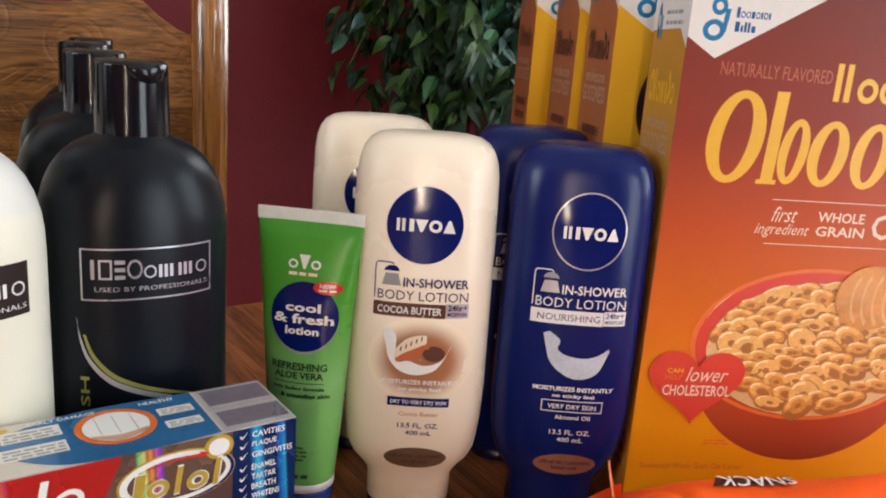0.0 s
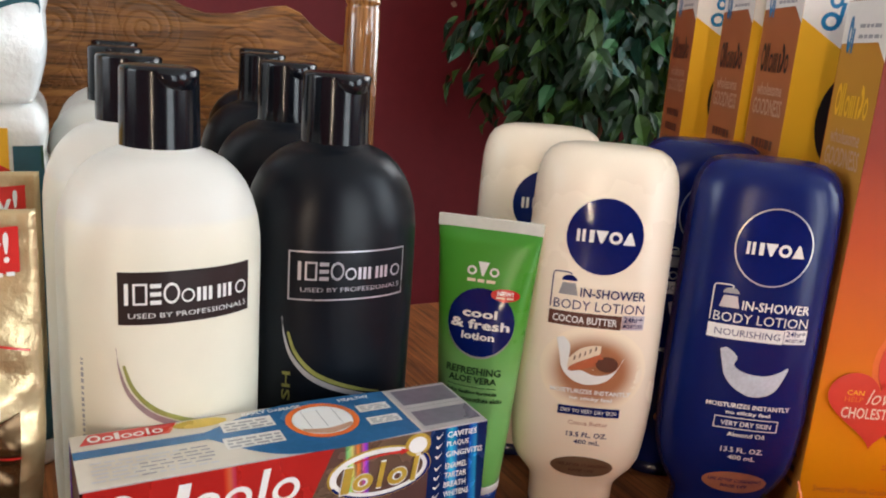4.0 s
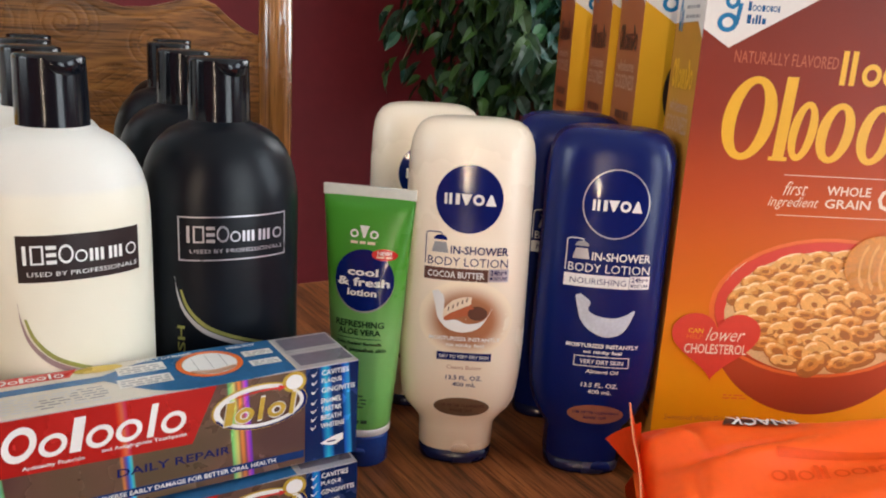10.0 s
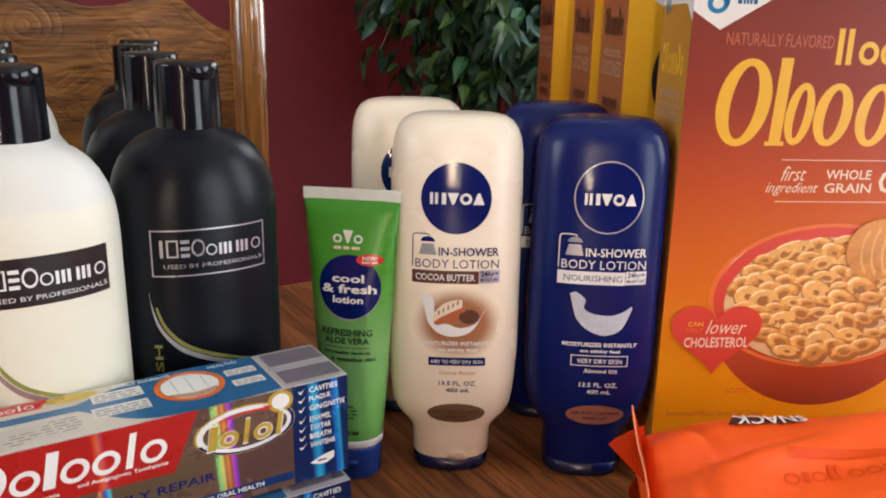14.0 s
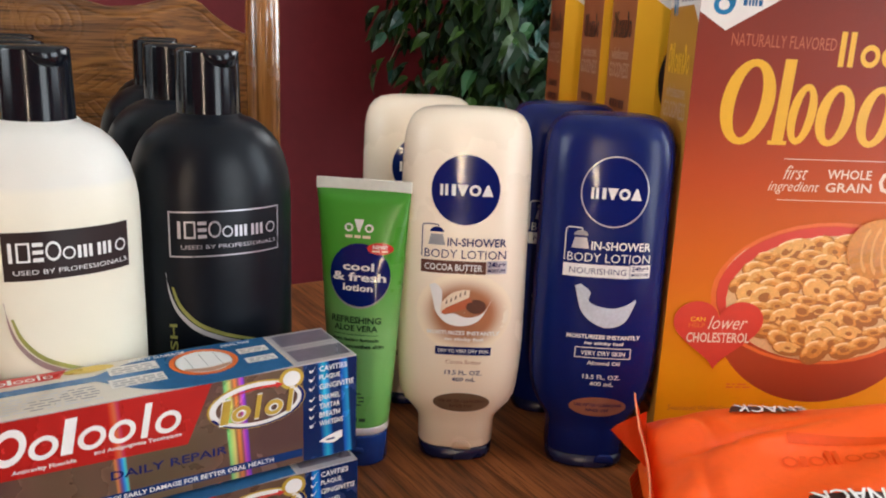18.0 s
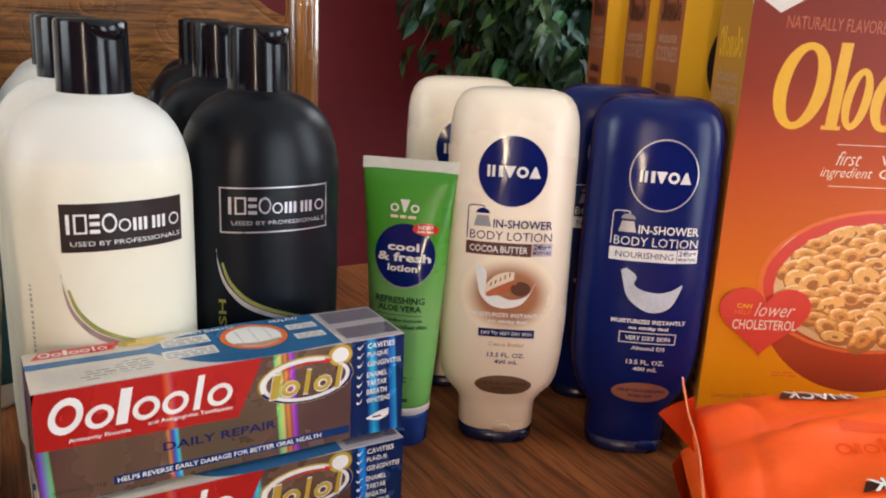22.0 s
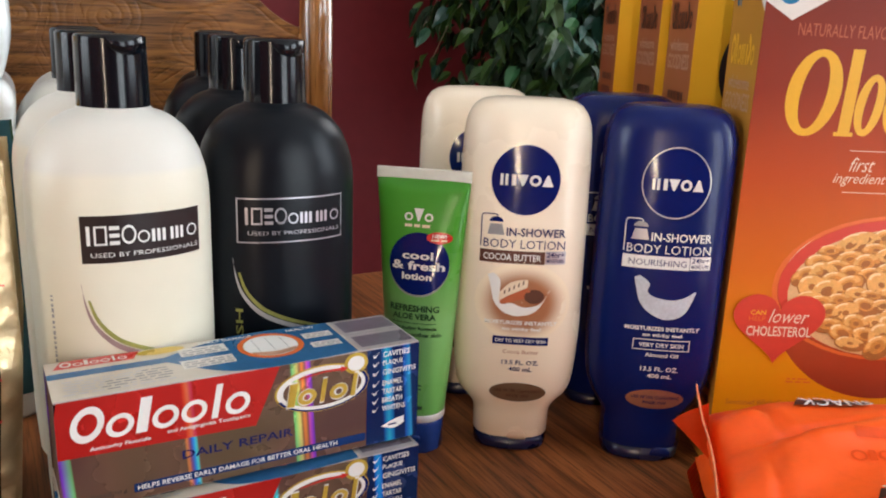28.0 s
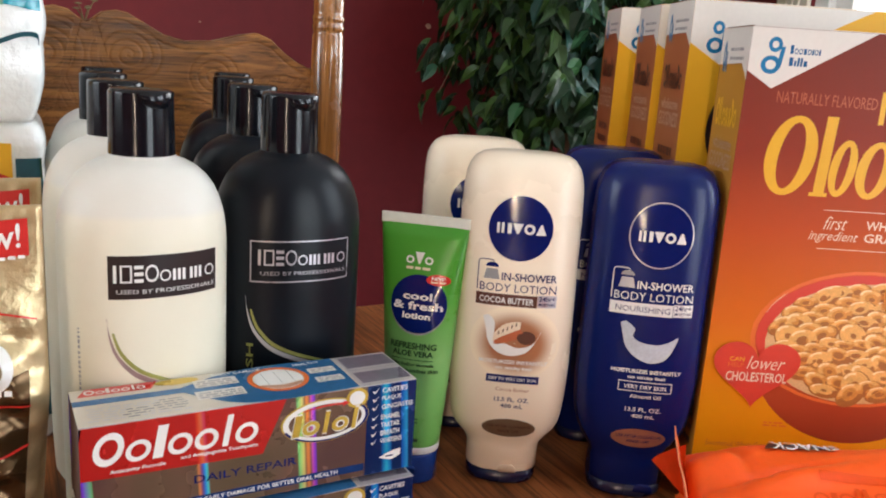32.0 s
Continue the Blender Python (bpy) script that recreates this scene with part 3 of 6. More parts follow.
def card_box(parent, width, depth, height, front, side, raw):
    """A folding carton: six panels with a slightly open top seam. The front's lower left corner is the origin, the front looks along -y."""
    t = 0.0006
    part("front_panel", box(0, 0, 0, width, t, height), front, parent)
    part("back_panel", box(0, depth - t, 0, width, depth, height), front, parent)
    part("side_panel", box(0, t, 0, t, depth - t, height), side, parent)
    part("side_panel", box(width - t, t, 0, width, depth - t, height), side, parent)
    part("bottom_panel", box(t, t, 0, width - t, depth - t, t), raw, parent)
    part("worn_edge", box(0.0002, 0.0008, height, t + 0.0007, depth * 0.9, height + 0.0005), raw, parent, "bare brown card edge")
    part("worn_edge", box(0.002, 0.0001, height, width * 0.5, 0.0006, height + 0.0004), CARD_WHITE, parent)
    top = box(t, t, height - 0.0012, width - t, depth * 0.62, height - 0.0004)
    part("top_flap", top, CARD_WHITE, parent)
    part("tuck_flap", box(t, depth * 0.38, height - 0.002, width - t, depth - t, height - 0.0013), raw, parent)

# ---- the room ----
letter_shapes(["USED BY PROFESSIONALS", "SH", "IN-SHOWER", "BODY LOTION", "COCOA BUTTER", "NOURISHING", "24hr+", "MOISTURE", "MOISTURIZES INSTANTLY",
               "no sticky feel", "DRY TO VERY DRY SKIN", "VERY DRY SKIN", "Cocoa Butter", "Almond Oil", "13.5 FL. OZ.", "400 mL", "USE AFTER CLEANSING",
               "RINSE OFF", "cool", "& fresh", "lotion", "NEW!", "REFRESHING", "ALOE VERA", "light feeling formula", "& smoothes skin", "DAILY REPAIR",
               "HELPS REVERSE EARLY DAMAGE FOR BETTER ORAL HEALTH", "NET WT 4.0 OZ (113 g)", "Anticavity Fluoride", "and Antigingivitis Toothpaste",
               "CAVITIES", "PLAQUE", "GINGIVITIS", "ENAMEL", "TARTAR", "BREATH", "WHITENS", "EARLY DAMAGE", "HEALTHY", "NATURALLY FLAVORED", "first",
               "ingredient", "WHOLE", "GRAIN", "OATS", "CAN", "HELP", "lower", "CHOLESTEROL", "Gluten", "wholesome", "GOODNESS", "New!", "SNACK",
               "Sweetened Whole Grain Oat Cereal"])


def wall(name, u0, v0, u1, v1, material, holes=(), thick=0.12):
    """A wall along u or v from (u0, v0) to (u1, v1), with openings (from, to, sill, head) in metres along it. It thickens to its right."""
    bm = bmesh.new()
    length = math.hypot(u1 - u0, v1 - v0)
    xs = sorted({0.0, length, *[h[0] for h in holes], *[h[1] for h in holes]})
    zs = sorted({0.0, CEILING, *[h[2] for h in holes], *[h[3] for h in holes]})
    for a, b in zip(xs, xs[1:]):
        for c, d in zip(zs, zs[1:]):
            if any(h[0] <= a and b <= h[1] and h[2] <= c and d <= h[3] for h in holes):
                continue
            piece = box(a, -thick, c, b, 0, d)
            me = bpy.data.meshes.new("piece")
            piece.to_mesh(me)
            piece.free()
            bm.from_mesh(me)
            bpy.data.meshes.remove(me)
    bmesh.ops.remove_doubles(bm, verts=bm.verts, dist=1e-5)
    seen = {}
    for f in bm.faces:
        seen.setdefault(tuple(round(x, 4) for x in f.calc_center_median()), []).append(f)
    bmesh.ops.delete(bm, geom=[f for fs in seen.values() if len(fs) > 1 for f in fs], context="FACES_ONLY")
    ob = part(name, bm, material)
    ob.matrix_basis = ROOM @ pose(u0, v0, 0, 0, 0, math.degrees(math.atan2(v1 - v0, u1 - u0)))
    return tagged(ob, kind="structure")


tagged(wall("wall_north", WALL_B, WALL_A, WALL_D, WALL_A, WALL_PAINT), "maroon painted wall with a few chips and scuffs", "wall")
tagged(wall("wall_east", WALL_B, WALL_C, WALL_B, WALL_A, WALL_PAINT, [(0.95, 2.15, 0.9, 2.2), (2.73, 3.75, 0.9, 2.2)]), "maroon painted wall with two white windows", "wall")
tagged(wall("wall_south", WALL_D, WALL_C, WALL_B, WALL_C, WALL_PAINT, [(0.70, 0.78, 0.4, 2.2), (2.8, 3.9, 0.15, 2.2)]), "maroon painted wall with a wide low window and a narrow sidelight", "wall")
tagged(wall("wall_west", WALL_D, WALL_A, WALL_D, WALL_C, WALL_PAINT, [(1.18, 2.38, 0.9, 2.2)]), "maroon painted wall with a white window", "wall")
for name, z0, z1, m in (("floor", -0.1, 0.0, FLOOR_WOOD), ("ceiling", CEILING, CEILING + 0.1, CEIL_PAINT)):
    ob = part(name, box(WALL_D - 0.12, WALL_C - 0.12, z0, WALL_B + 0.12, WALL_A + 0.12, z1), m)
    ob.matrix_basis = ROOM
    tagged(ob, "oak plank floor" if name == "floor" else "plain white ceiling", name, kind="structure")


def window(name, m, width, sill, head, mullions=0):
    """A window in its opening: cream casing on the wall, white vinyl frame, two sashes, panes. x runs along the wall, the room is at +y."""
    root = thing(name, m, "white vinyl window in a cream fluted casing", "window", kind="structure")
    c = 0.10
    for x0, x1 in ((-c, 0.0), (width, width + c)):
        bm = box(x0, 0.001, sill - c, x1, 0.018, head + c, 0.003)
        part("window_casing", bm, TRIM_PAINT, root)
        for k in (0.3, 0.5, 0.7):
            xm = x0 + (x1 - x0) * k
            part("casing_bead", box(xm - 0.006, 0.017, sill - c, xm + 0.006, 0.024, head + c, 0.002), TRIM_PAINT, root)
    part("window_casing", box(0, 0.001, head, width, 0.018, head + c, 0.003), TRIM_PAINT, root)
    part("window_sill", box(0, -0.04, sill - 0.03, width, 0.045, sill, 0.004), TRIM_PAINT, root)
    for x0, x1 in ((0.0, 0.045), (width - 0.045, width)):
        part("window_frame", box(x0, -0.115, sill, x1, -0.01, head, 0.003), VINYL, root)
    part("window_frame", box(0.045, -0.115, head - 0.045, width - 0.045, -0.01, head, 0.003), VINYL, root)
    part("window_frame", box(0.045, -0.115, sill, width - 0.045, -0.01, sill + 0.045, 0.003), VINYL, root)
    mid = (sill + head) / 2
    for lo, hi, y in ((sill + 0.046, mid + 0.02, -0.05), (mid - 0.02, head - 0.046, -0.09)):
        for x0, x1 in ((0.046, 0.096), (width - 0.096, width - 0.046)):
            part("sash", box(x0, y - 0.016, lo, x1, y + 0.016, hi, 0.002), VINYL, root)
        for z0, z1 in ((lo, lo + 0.045), (hi - 0.04, hi)):
            part("sash", box(0.097, y - 0.016, z0, width - 0.097, y + 0.016, z1, 0.002), VINYL, root)
        pane = part("pane", box(0.097, y - 0.002, lo + 0.045, width - 0.097, y + 0.002, hi - 0.04), GLASS, root)
        pane.visible_shadow = False
    return root


GLASS = bpy.data.materials.new("window_glass")
GLASS.use_nodes = True
g = GLASS.node_tree.nodes["Principled BSDF"]
g.inputs["Transmission Weight"].default_value, g.inputs["Roughness"].default_value, g.inputs["IOR"].default_value = 1.0, 0.0, 1.45

window("window_1", ROOM @ pose(WALL_B, WALL_C + 3.75, 0, 0, 0, 90) @ pose(-1.02, 0, 0), 1.02, 0.9, 2.2)
window("window_2", ROOM @ pose(WALL_B, WALL_C + 2.15, 0, 0, 0, 90) @ pose(-1.2, 0, 0), 1.2, 0.9, 2.2)
window("window_3", ROOM @ pose(WALL_D + 2.8, WALL_C, 0), 1.1, 0.15, 2.2)

window("window_4", ROOM @ pose(WALL_D, WALL_A - 1.18, 0, 0, 0, -90), 1.2, 0.9, 2.2)

# bright overcast garden light outside
GLOW = bpy.data.materials.new("bright_outdoors")
GLOW.use_nodes = True
GLOW.node_tree.nodes["Principled BSDF"].inputs["Emission Color"].default_value = (0.92, 0.97, 1.0, 1)
GLOW.node_tree.nodes["Principled BSDF"].inputs["Emission Strength"].default_value = 2.5
for k, (u0, v0, u1, v1) in enumerate(((WALL_B + 1.2, -3.0, WALL_B + 1.22, 3.4), (-3.0, WALL_C - 1.22, 3.0, WALL_C - 1.2), (WALL_D - 1.22, -3.0, WALL_D - 1.2, 3.4))):
    ob = part("backdrop", box(u0, v0, -0.5, u1, v1, 3.6), GLOW)
    ob.matrix_basis = ROOM
    tagged(ob, "bright hazy daylight outside the window", "backdrop", kind="structure")

# flakes of bare plaster on the wall
for u, z, w, h, turn in ((1.153, 1.131, 0.022, 0.018, 12), (0.208, 1.154, 0.007, 0.013, 5), (0.456, 1.091, 0.005, 0.006, 30), (0.185, 1.186, 0.006, 0.007, 0)):
    bm = loft([(0, w / 2, h / 2, 1.5), (0.0012, w / 2.4, h / 2.4, 1.4)], 9)
    ob = part("plaster_chip", bm, PAPER)
    ob.matrix_basis = ROOM @ pose(u, WALL_A, z, 90, turn, 0)
    tagged(ob, "small beige chip of bare plaster in the maroon wall", "plaster chip", "chips in the wall")


def picture_frame():
    root = thing("picture_frame", ROOM @ pose(0.681, WALL_A - 0.03, 1.249), "ornate antique gilt picture frame hanging on the maroon wall", "picture frame")
    w, h, m = 0.95, 0.75, 0.095
    bars = ((-w, 0, 0, m), (-w, h - m, 0, h), (-w, m, -w + m, h - m), (-m, m, 0, h - m))
    for x0, z0, x1, z1 in bars:
        moulding = part("moulding", box(x0, -0.012, z0, x1, 0.026, z1, 0.004, 2), GILT, root)
        along = x1 - x0 > z1 - z0
        length = (x1 - x0) if along else (z1 - z0)
        n = int(length / 0.03)
        for k in range(n):
            s = (k + 0.5) / n
            bm = bmesh.new()
            for j in range(3):
                a = 2.1 * j + (k % 2) * 1.2
                ball = bmesh.ops.create_uvsphere(bm, u_segments=8, v_segments=5, radius=0.011 - 0.002 * j)["verts"]
                bmesh.ops.scale(bm, vec=(1.35, 0.8, 0.75), verts=ball)
                bmesh.ops.rotate(bm, cent=(0, 0, 0), matrix=Matrix.Rotation(a, 3, "Y"), verts=ball)
                bmesh.ops.translate(bm, vec=(0.011 * math.cos(a), 0, 0.013 * math.sin(a)), verts=ball)
            cx, cz = (x0 + s * length, (z0 + z1) / 2) if along else ((x0 + x1) / 2, z0 + s * length)
            bmesh.ops.translate(bm, vec=(cx, -0.014, cz), verts=bm.verts)
            part("scroll_ornament", bm, GILT, moulding, smooth=True)
        for edge in (0.006, m - 0.006):
            if along:
                bm = tube([(x0, -0.014, z0 + edge), (x1, -0.014, z0 + edge)], 0.005, 8)
            else:
                bm = tube([(x0 + edge, -0.014, z0), (x0 + edge, -0.014, z1)], 0.005, 8)
            part("bead_strip", bm, GILT, moulding, smooth=True)
    part("canvas", box(-w + m, 0.005, m, -m, 0.015, h - m), CANVAS, root)


picture_frame()

# ---- table ----


def table():
    root = thing("dining_table", ROOM @ pose(0, 0, 0), "dark-stained oak dining table with a rounded edge", "table")
    bm = box(-1.0, -0.35, TABLE - 0.032, 1.15, 0.778, TABLE)
    upright = [e for e in bm.edges if abs(e.verts[0].co.z - e.verts[1].co.z) > 0.02]
    bmesh.ops.bevel(bm, geom=upright, offset=0.16, segments=10, affect="EDGES", profile=0.5)
    rim = [e for e in bm.edges if abs(e.verts[0].co.z - e.verts[1].co.z) < 1e-4 and len(e.link_faces) == 2 and e.calc_face_angle(0) > 1]
    bmesh.ops.bevel(bm, geom=rim, offset=0.008, segments=3, affect="EDGES", profile=0.5)
    part("tabletop", bm, TABLE_OAK, root)
    part("apron", box(-0.86, -0.21, TABLE - 0.12, 1.01, -0.19, TABLE - 0.033, 0.002), TABLE_OAK, root)
    part("apron", box(-0.86, 0.62, TABLE - 0.12, 1.01, 0.64, TABLE - 0.033, 0.002), TABLE_OAK, root)
    for u in (-0.8, 0.95):
        for v in (-0.14, 0.57):
            bm = lathe([(0, 0.025), (0.02, 0.032), (0.1, 0.026), (0.3, 0.036), (0.5, 0.028), (0.56, 0.042), (0.6, 0.035), (TABLE - 0.033, 0.04)], 20)
            bmesh.ops.translate(bm, vec=(u, v, 0), verts=bm.verts)
            part("leg", bm, TABLE_OAK, root, smooth=True)


table()

# ---- chair ----
CREST = [(0.0, 0.985), (0.018, 0.985), (0.03, 0.99), (0.045, 1.0), (0.06, 1.0135), (0.074, 1.019), (0.09, 1.0165), (0.12, 1.008), (0.149, 1.006),
         (0.17, 1.011), (0.19, 1.022), (0.205, 1.03), (0.216, 1.032), (0.228, 1.0295), (0.238, 1.022), (0.244, 1.019)]


def groove(p, width):
    """A narrow valley wherever the phase p passes a whole number."""
    f = abs(p - round(p)) / width
    return math.exp(-f * f)


def carved_relief(x, z):
    """The pressed carving of the crest rail: rosettes, scrolls and veined leaves, as a height in metres."""
    d = 0.244 - abs(x)
    cut = 0.0
    for cx, cz, r in ((0.205, 0.988, 0.036), (0.118, 0.972, 0.030)):
        q = math.hypot((d - cx) * 0.9, z - cz)
        if q < r:
            cut = max(cut, groove(q / 0.0082 + math.atan2(z - cz, d - cx) / (2 * math.pi), 0.15) * (1 - (q / r) ** 4))
    # two veined leaves that spread outwards under the rosettes
    for cx, cz, a in ((0.150, 0.920, 0.15), (0.060, 0.945, -0.25), (0.205, 0.905, 1.3)):
        lx = (d - cx) * math.cos(a) + (z - cz) * math.sin(a)
        ly = -(d - cx) * math.sin(a) + (z - cz) * math.cos(a)
        half = 0.026 * max(0.0, 1 - (lx / 0.062) ** 2)
        if abs(ly) < half:
            cut = max(cut, groove((lx + 1.1 * abs(ly)) / 0.0115, 0.11) * 0.9, groove(ly / 0.4, 0.004))
        elif abs(ly) < half + 0.003:
            cut = max(cut, 0.8)
    rim = float(np.interp(d, [p[0] for p in CREST], [p[1] for p in CREST])) - z
    cut = max(cut, 0.7 * math.exp(-((rim - 0.010) / 0.0016) ** 2))
    return 0.0006 * math.sin(d * 60) * math.sin(z * 70) - 0.0008 * cut


def chair():
    root = thing("dining_chair", ROOM @ pose(0.031, 0.832, 0), "golden oak press-back dining chair pushed up to the table", "chair")
    up = 0.03
    bm = bmesh.new()
    nx, nz, low = 380, 170, 0.80
    front, back = [], []
    for i in range(nx + 1):
        x = -0.232 + 0.464 * i / nx
        top = float(np.interp(0.244 - abs(x), [p[0] for p in CREST], [p[1] for p in CREST]))
        bow = 0.018 * (1 - (x / 0.232) ** 2)
        colf, colb = [], []
        for j in range(nz + 1):
            z = low + (top - low) * j / nz
            thin = 0.0 if j < nz else 0.002
            colf.append(bm.verts.new((x, bow - 0.011 - carved_relief(x, z) + thin, z + up)))
            if j in (0, nz):
                colb.append(bm.verts.new((x, bow + 0.011 - thin, z + up)))
        front.append(colf)
        back.append(colb)
    for i in range(nx):
        for j in range(nz):
            bm.faces.new((front[i][j], front[i + 1][j], front[i + 1][j + 1], front[i][j + 1]))
        bm.faces.new((back[i][1], back[i + 1][1], back[i + 1][0], back[i][0]))
        bm.faces.new((front[i][nz], front[i + 1][nz], back[i + 1][1], back[i][1]))
        bm.faces.new((back[i][0], back[i + 1][0], front[i + 1][0], front[i][0]))
    for c in (0, nx):
        q = (*front[c], back[c][1], back[c][0])
        bm.faces.new(q if c == 0 else q[::-1])
    part("crest_rail", bm, CHAIR_OAK, root, "crest rail pressed with rosettes and leaf scrolls", smooth=False)
    sprig = thing("dried_sprig", ROOM @ pose(0.031, 0.850, 1.046), "small dried sprig resting on the chair's carved crest", "sprig")
    rnd = random.Random(2)
    for k in range(9):
        a = rnd.uniform(0.2, 2.9)
        r = rnd.uniform(0.012, 0.03)
        tip = (r * math.cos(a), rnd.uniform(-0.006, 0.006), 0.002 + r * 0.8 * math.sin(a))
        stem = part("stem", tube([(0, 0, 0.0), (tip[0] * 0.5, tip[1] * 0.5, tip[2] * 0.65), tip], 0.0006, 5), DRY, sprig)
        bud = bmesh.new()
        bmesh.ops.create_icosphere(bud, subdivisions=1, radius=0.0019)
        bmesh.ops.scale(bud, vec=(2.2, 0.5, 0.6), verts=bud.verts)
        bmesh.ops.translate(bud, vec=tip, verts=bud.verts)
        part("dry_leaf", bud, DRY, stem)
    post = [(0.0, 0.016), (0.44, 0.02), (0.50, 0.021), (0.52, 0.014), (0.54, 0.02), (0.60, 0.015), (0.66, 0.018), (0.69, 0.018), (0.70, 0.0125), (0.715, 0.018), (0.73, 0.0125),
            (0.745, 0.018), (0.76, 0.0125), (0.775, 0.018), (0.785, 0.0165), (0.9, 0.0172), (0.99, 0.0177), (1.022, 0.0172), (1.0245, 0.0158), (1.028, 0.0178), (1.0315, 0.0178), (1.0345, 0.0158), (1.0375, 0.0176), (1.041, 0.0176),
            (1.0435, 0.0158), (1.047, 0.0165), (1.060, 0.0167), (1.0675, 0.0170), (1.0705, 0.0177), (1.0735, 0.0185), (1.0765, 0.0185), (1.0795, 0.0176), (1.0825, 0.0161), (1.0848, 0.0146), (1.0862, 0.0139), (1.0885, 0.0137), (1.0920, 0.0134), (1.0947, 0.0124), (1.0965, 0.0100), (1.0975, 0.005)]
    for x in (-0.244, 0.244):
        bm = lathe([(z + up, r * 1.02) for z, r in post], 28)
        bmesh.ops.translate(bm, vec=(x, -0.016, 0), verts=bm.verts)
        part("back_post", bm, POST_OAK, root, "turned oak post with ringed finial", smooth=True)
    for k in range(7):
        x = -0.18 + 0.06 * k
        bm = lathe([(0.46, 0.006), (0.55, 0.009), (0.6, 0.006), (0.64, 0.01), (0.7, 0.007), (0.78, 0.009), (0.829, 0.006)], 12)
        bmesh.ops.translate(bm, vec=(x, 0.012, 0), verts=bm.verts)
        part("spindle", bm, POST_OAK, root, smooth=True)
    part("seat", box(-0.22, -0.44, 0.42, 0.22, -0.022, 0.46, 0.012, 3), CHAIR_OAK, root)
    for x in (-0.2, 0.2):
        bm = lathe([(0, 0.014), (0.1, 0.018), (0.25, 0.022), (0.42, 0.018)], 16)
        bmesh.ops.translate(bm, vec=(x, -0.4, 0), verts=bm.verts)
        part("front_leg", bm, POST_OAK, root, smooth=True)
    part("stretcher", tube([(-0.2, -0.4, 0.2), (0.2, -0.4, 0.2)], 0.01, 10), POST_OAK, root, smooth=True)


chair()

# ---- ficus in the corner ----


def leaf_mesh(rnd, length):
    """A pointed ficus leaf with a folded midrib and a drooping tip."""
    bm = bmesh.new()
    rows = []
    fold, droop, twist = 0.12 + 0.45 * rnd.random(), 0.15 + 0.40 * rnd.random(), rnd.uniform(-0.5, 0.5)
    wide, low = rnd.uniform(0.21, 0.28), rnd.uniform(0.66, 0.80)
    for k in range(8):
        s = k / 7
        w = wide * length * (math.sin(math.pi * s ** low) ** 0.95 * (1 - 0.35 * s ** 3) if 0 < s < 1 else 0.0)
        wave = 0.020 * length * math.sin(11 * s + twist * 9)
        mid = Vector((0, s * length, -droop * length * s * s))
        a = twist * s
        side = Vector((math.cos(a), 0, math.sin(a)))
        lift = Vector((0, 0, fold * w))
        rows.append([bm.verts.new(mid - side * w + lift + Vector((0, 0, wave))), bm.verts.new(mid), bm.verts.new(mid + side * w + lift - Vector((0, 0, wave)))])
    for lo, hi in zip(rows, rows[1:]):
        bm.faces.new((lo[0], lo[1], hi[1], hi[0]))
        bm.faces.new((lo[1], lo[2], hi[2], hi[1]))
    bmesh.ops.remove_doubles(bm, verts=bm.verts, dist=1e-6)
    bmesh.ops.dissolve_degenerate(bm, edges=bm.edges, dist=1e-6)
    return bm


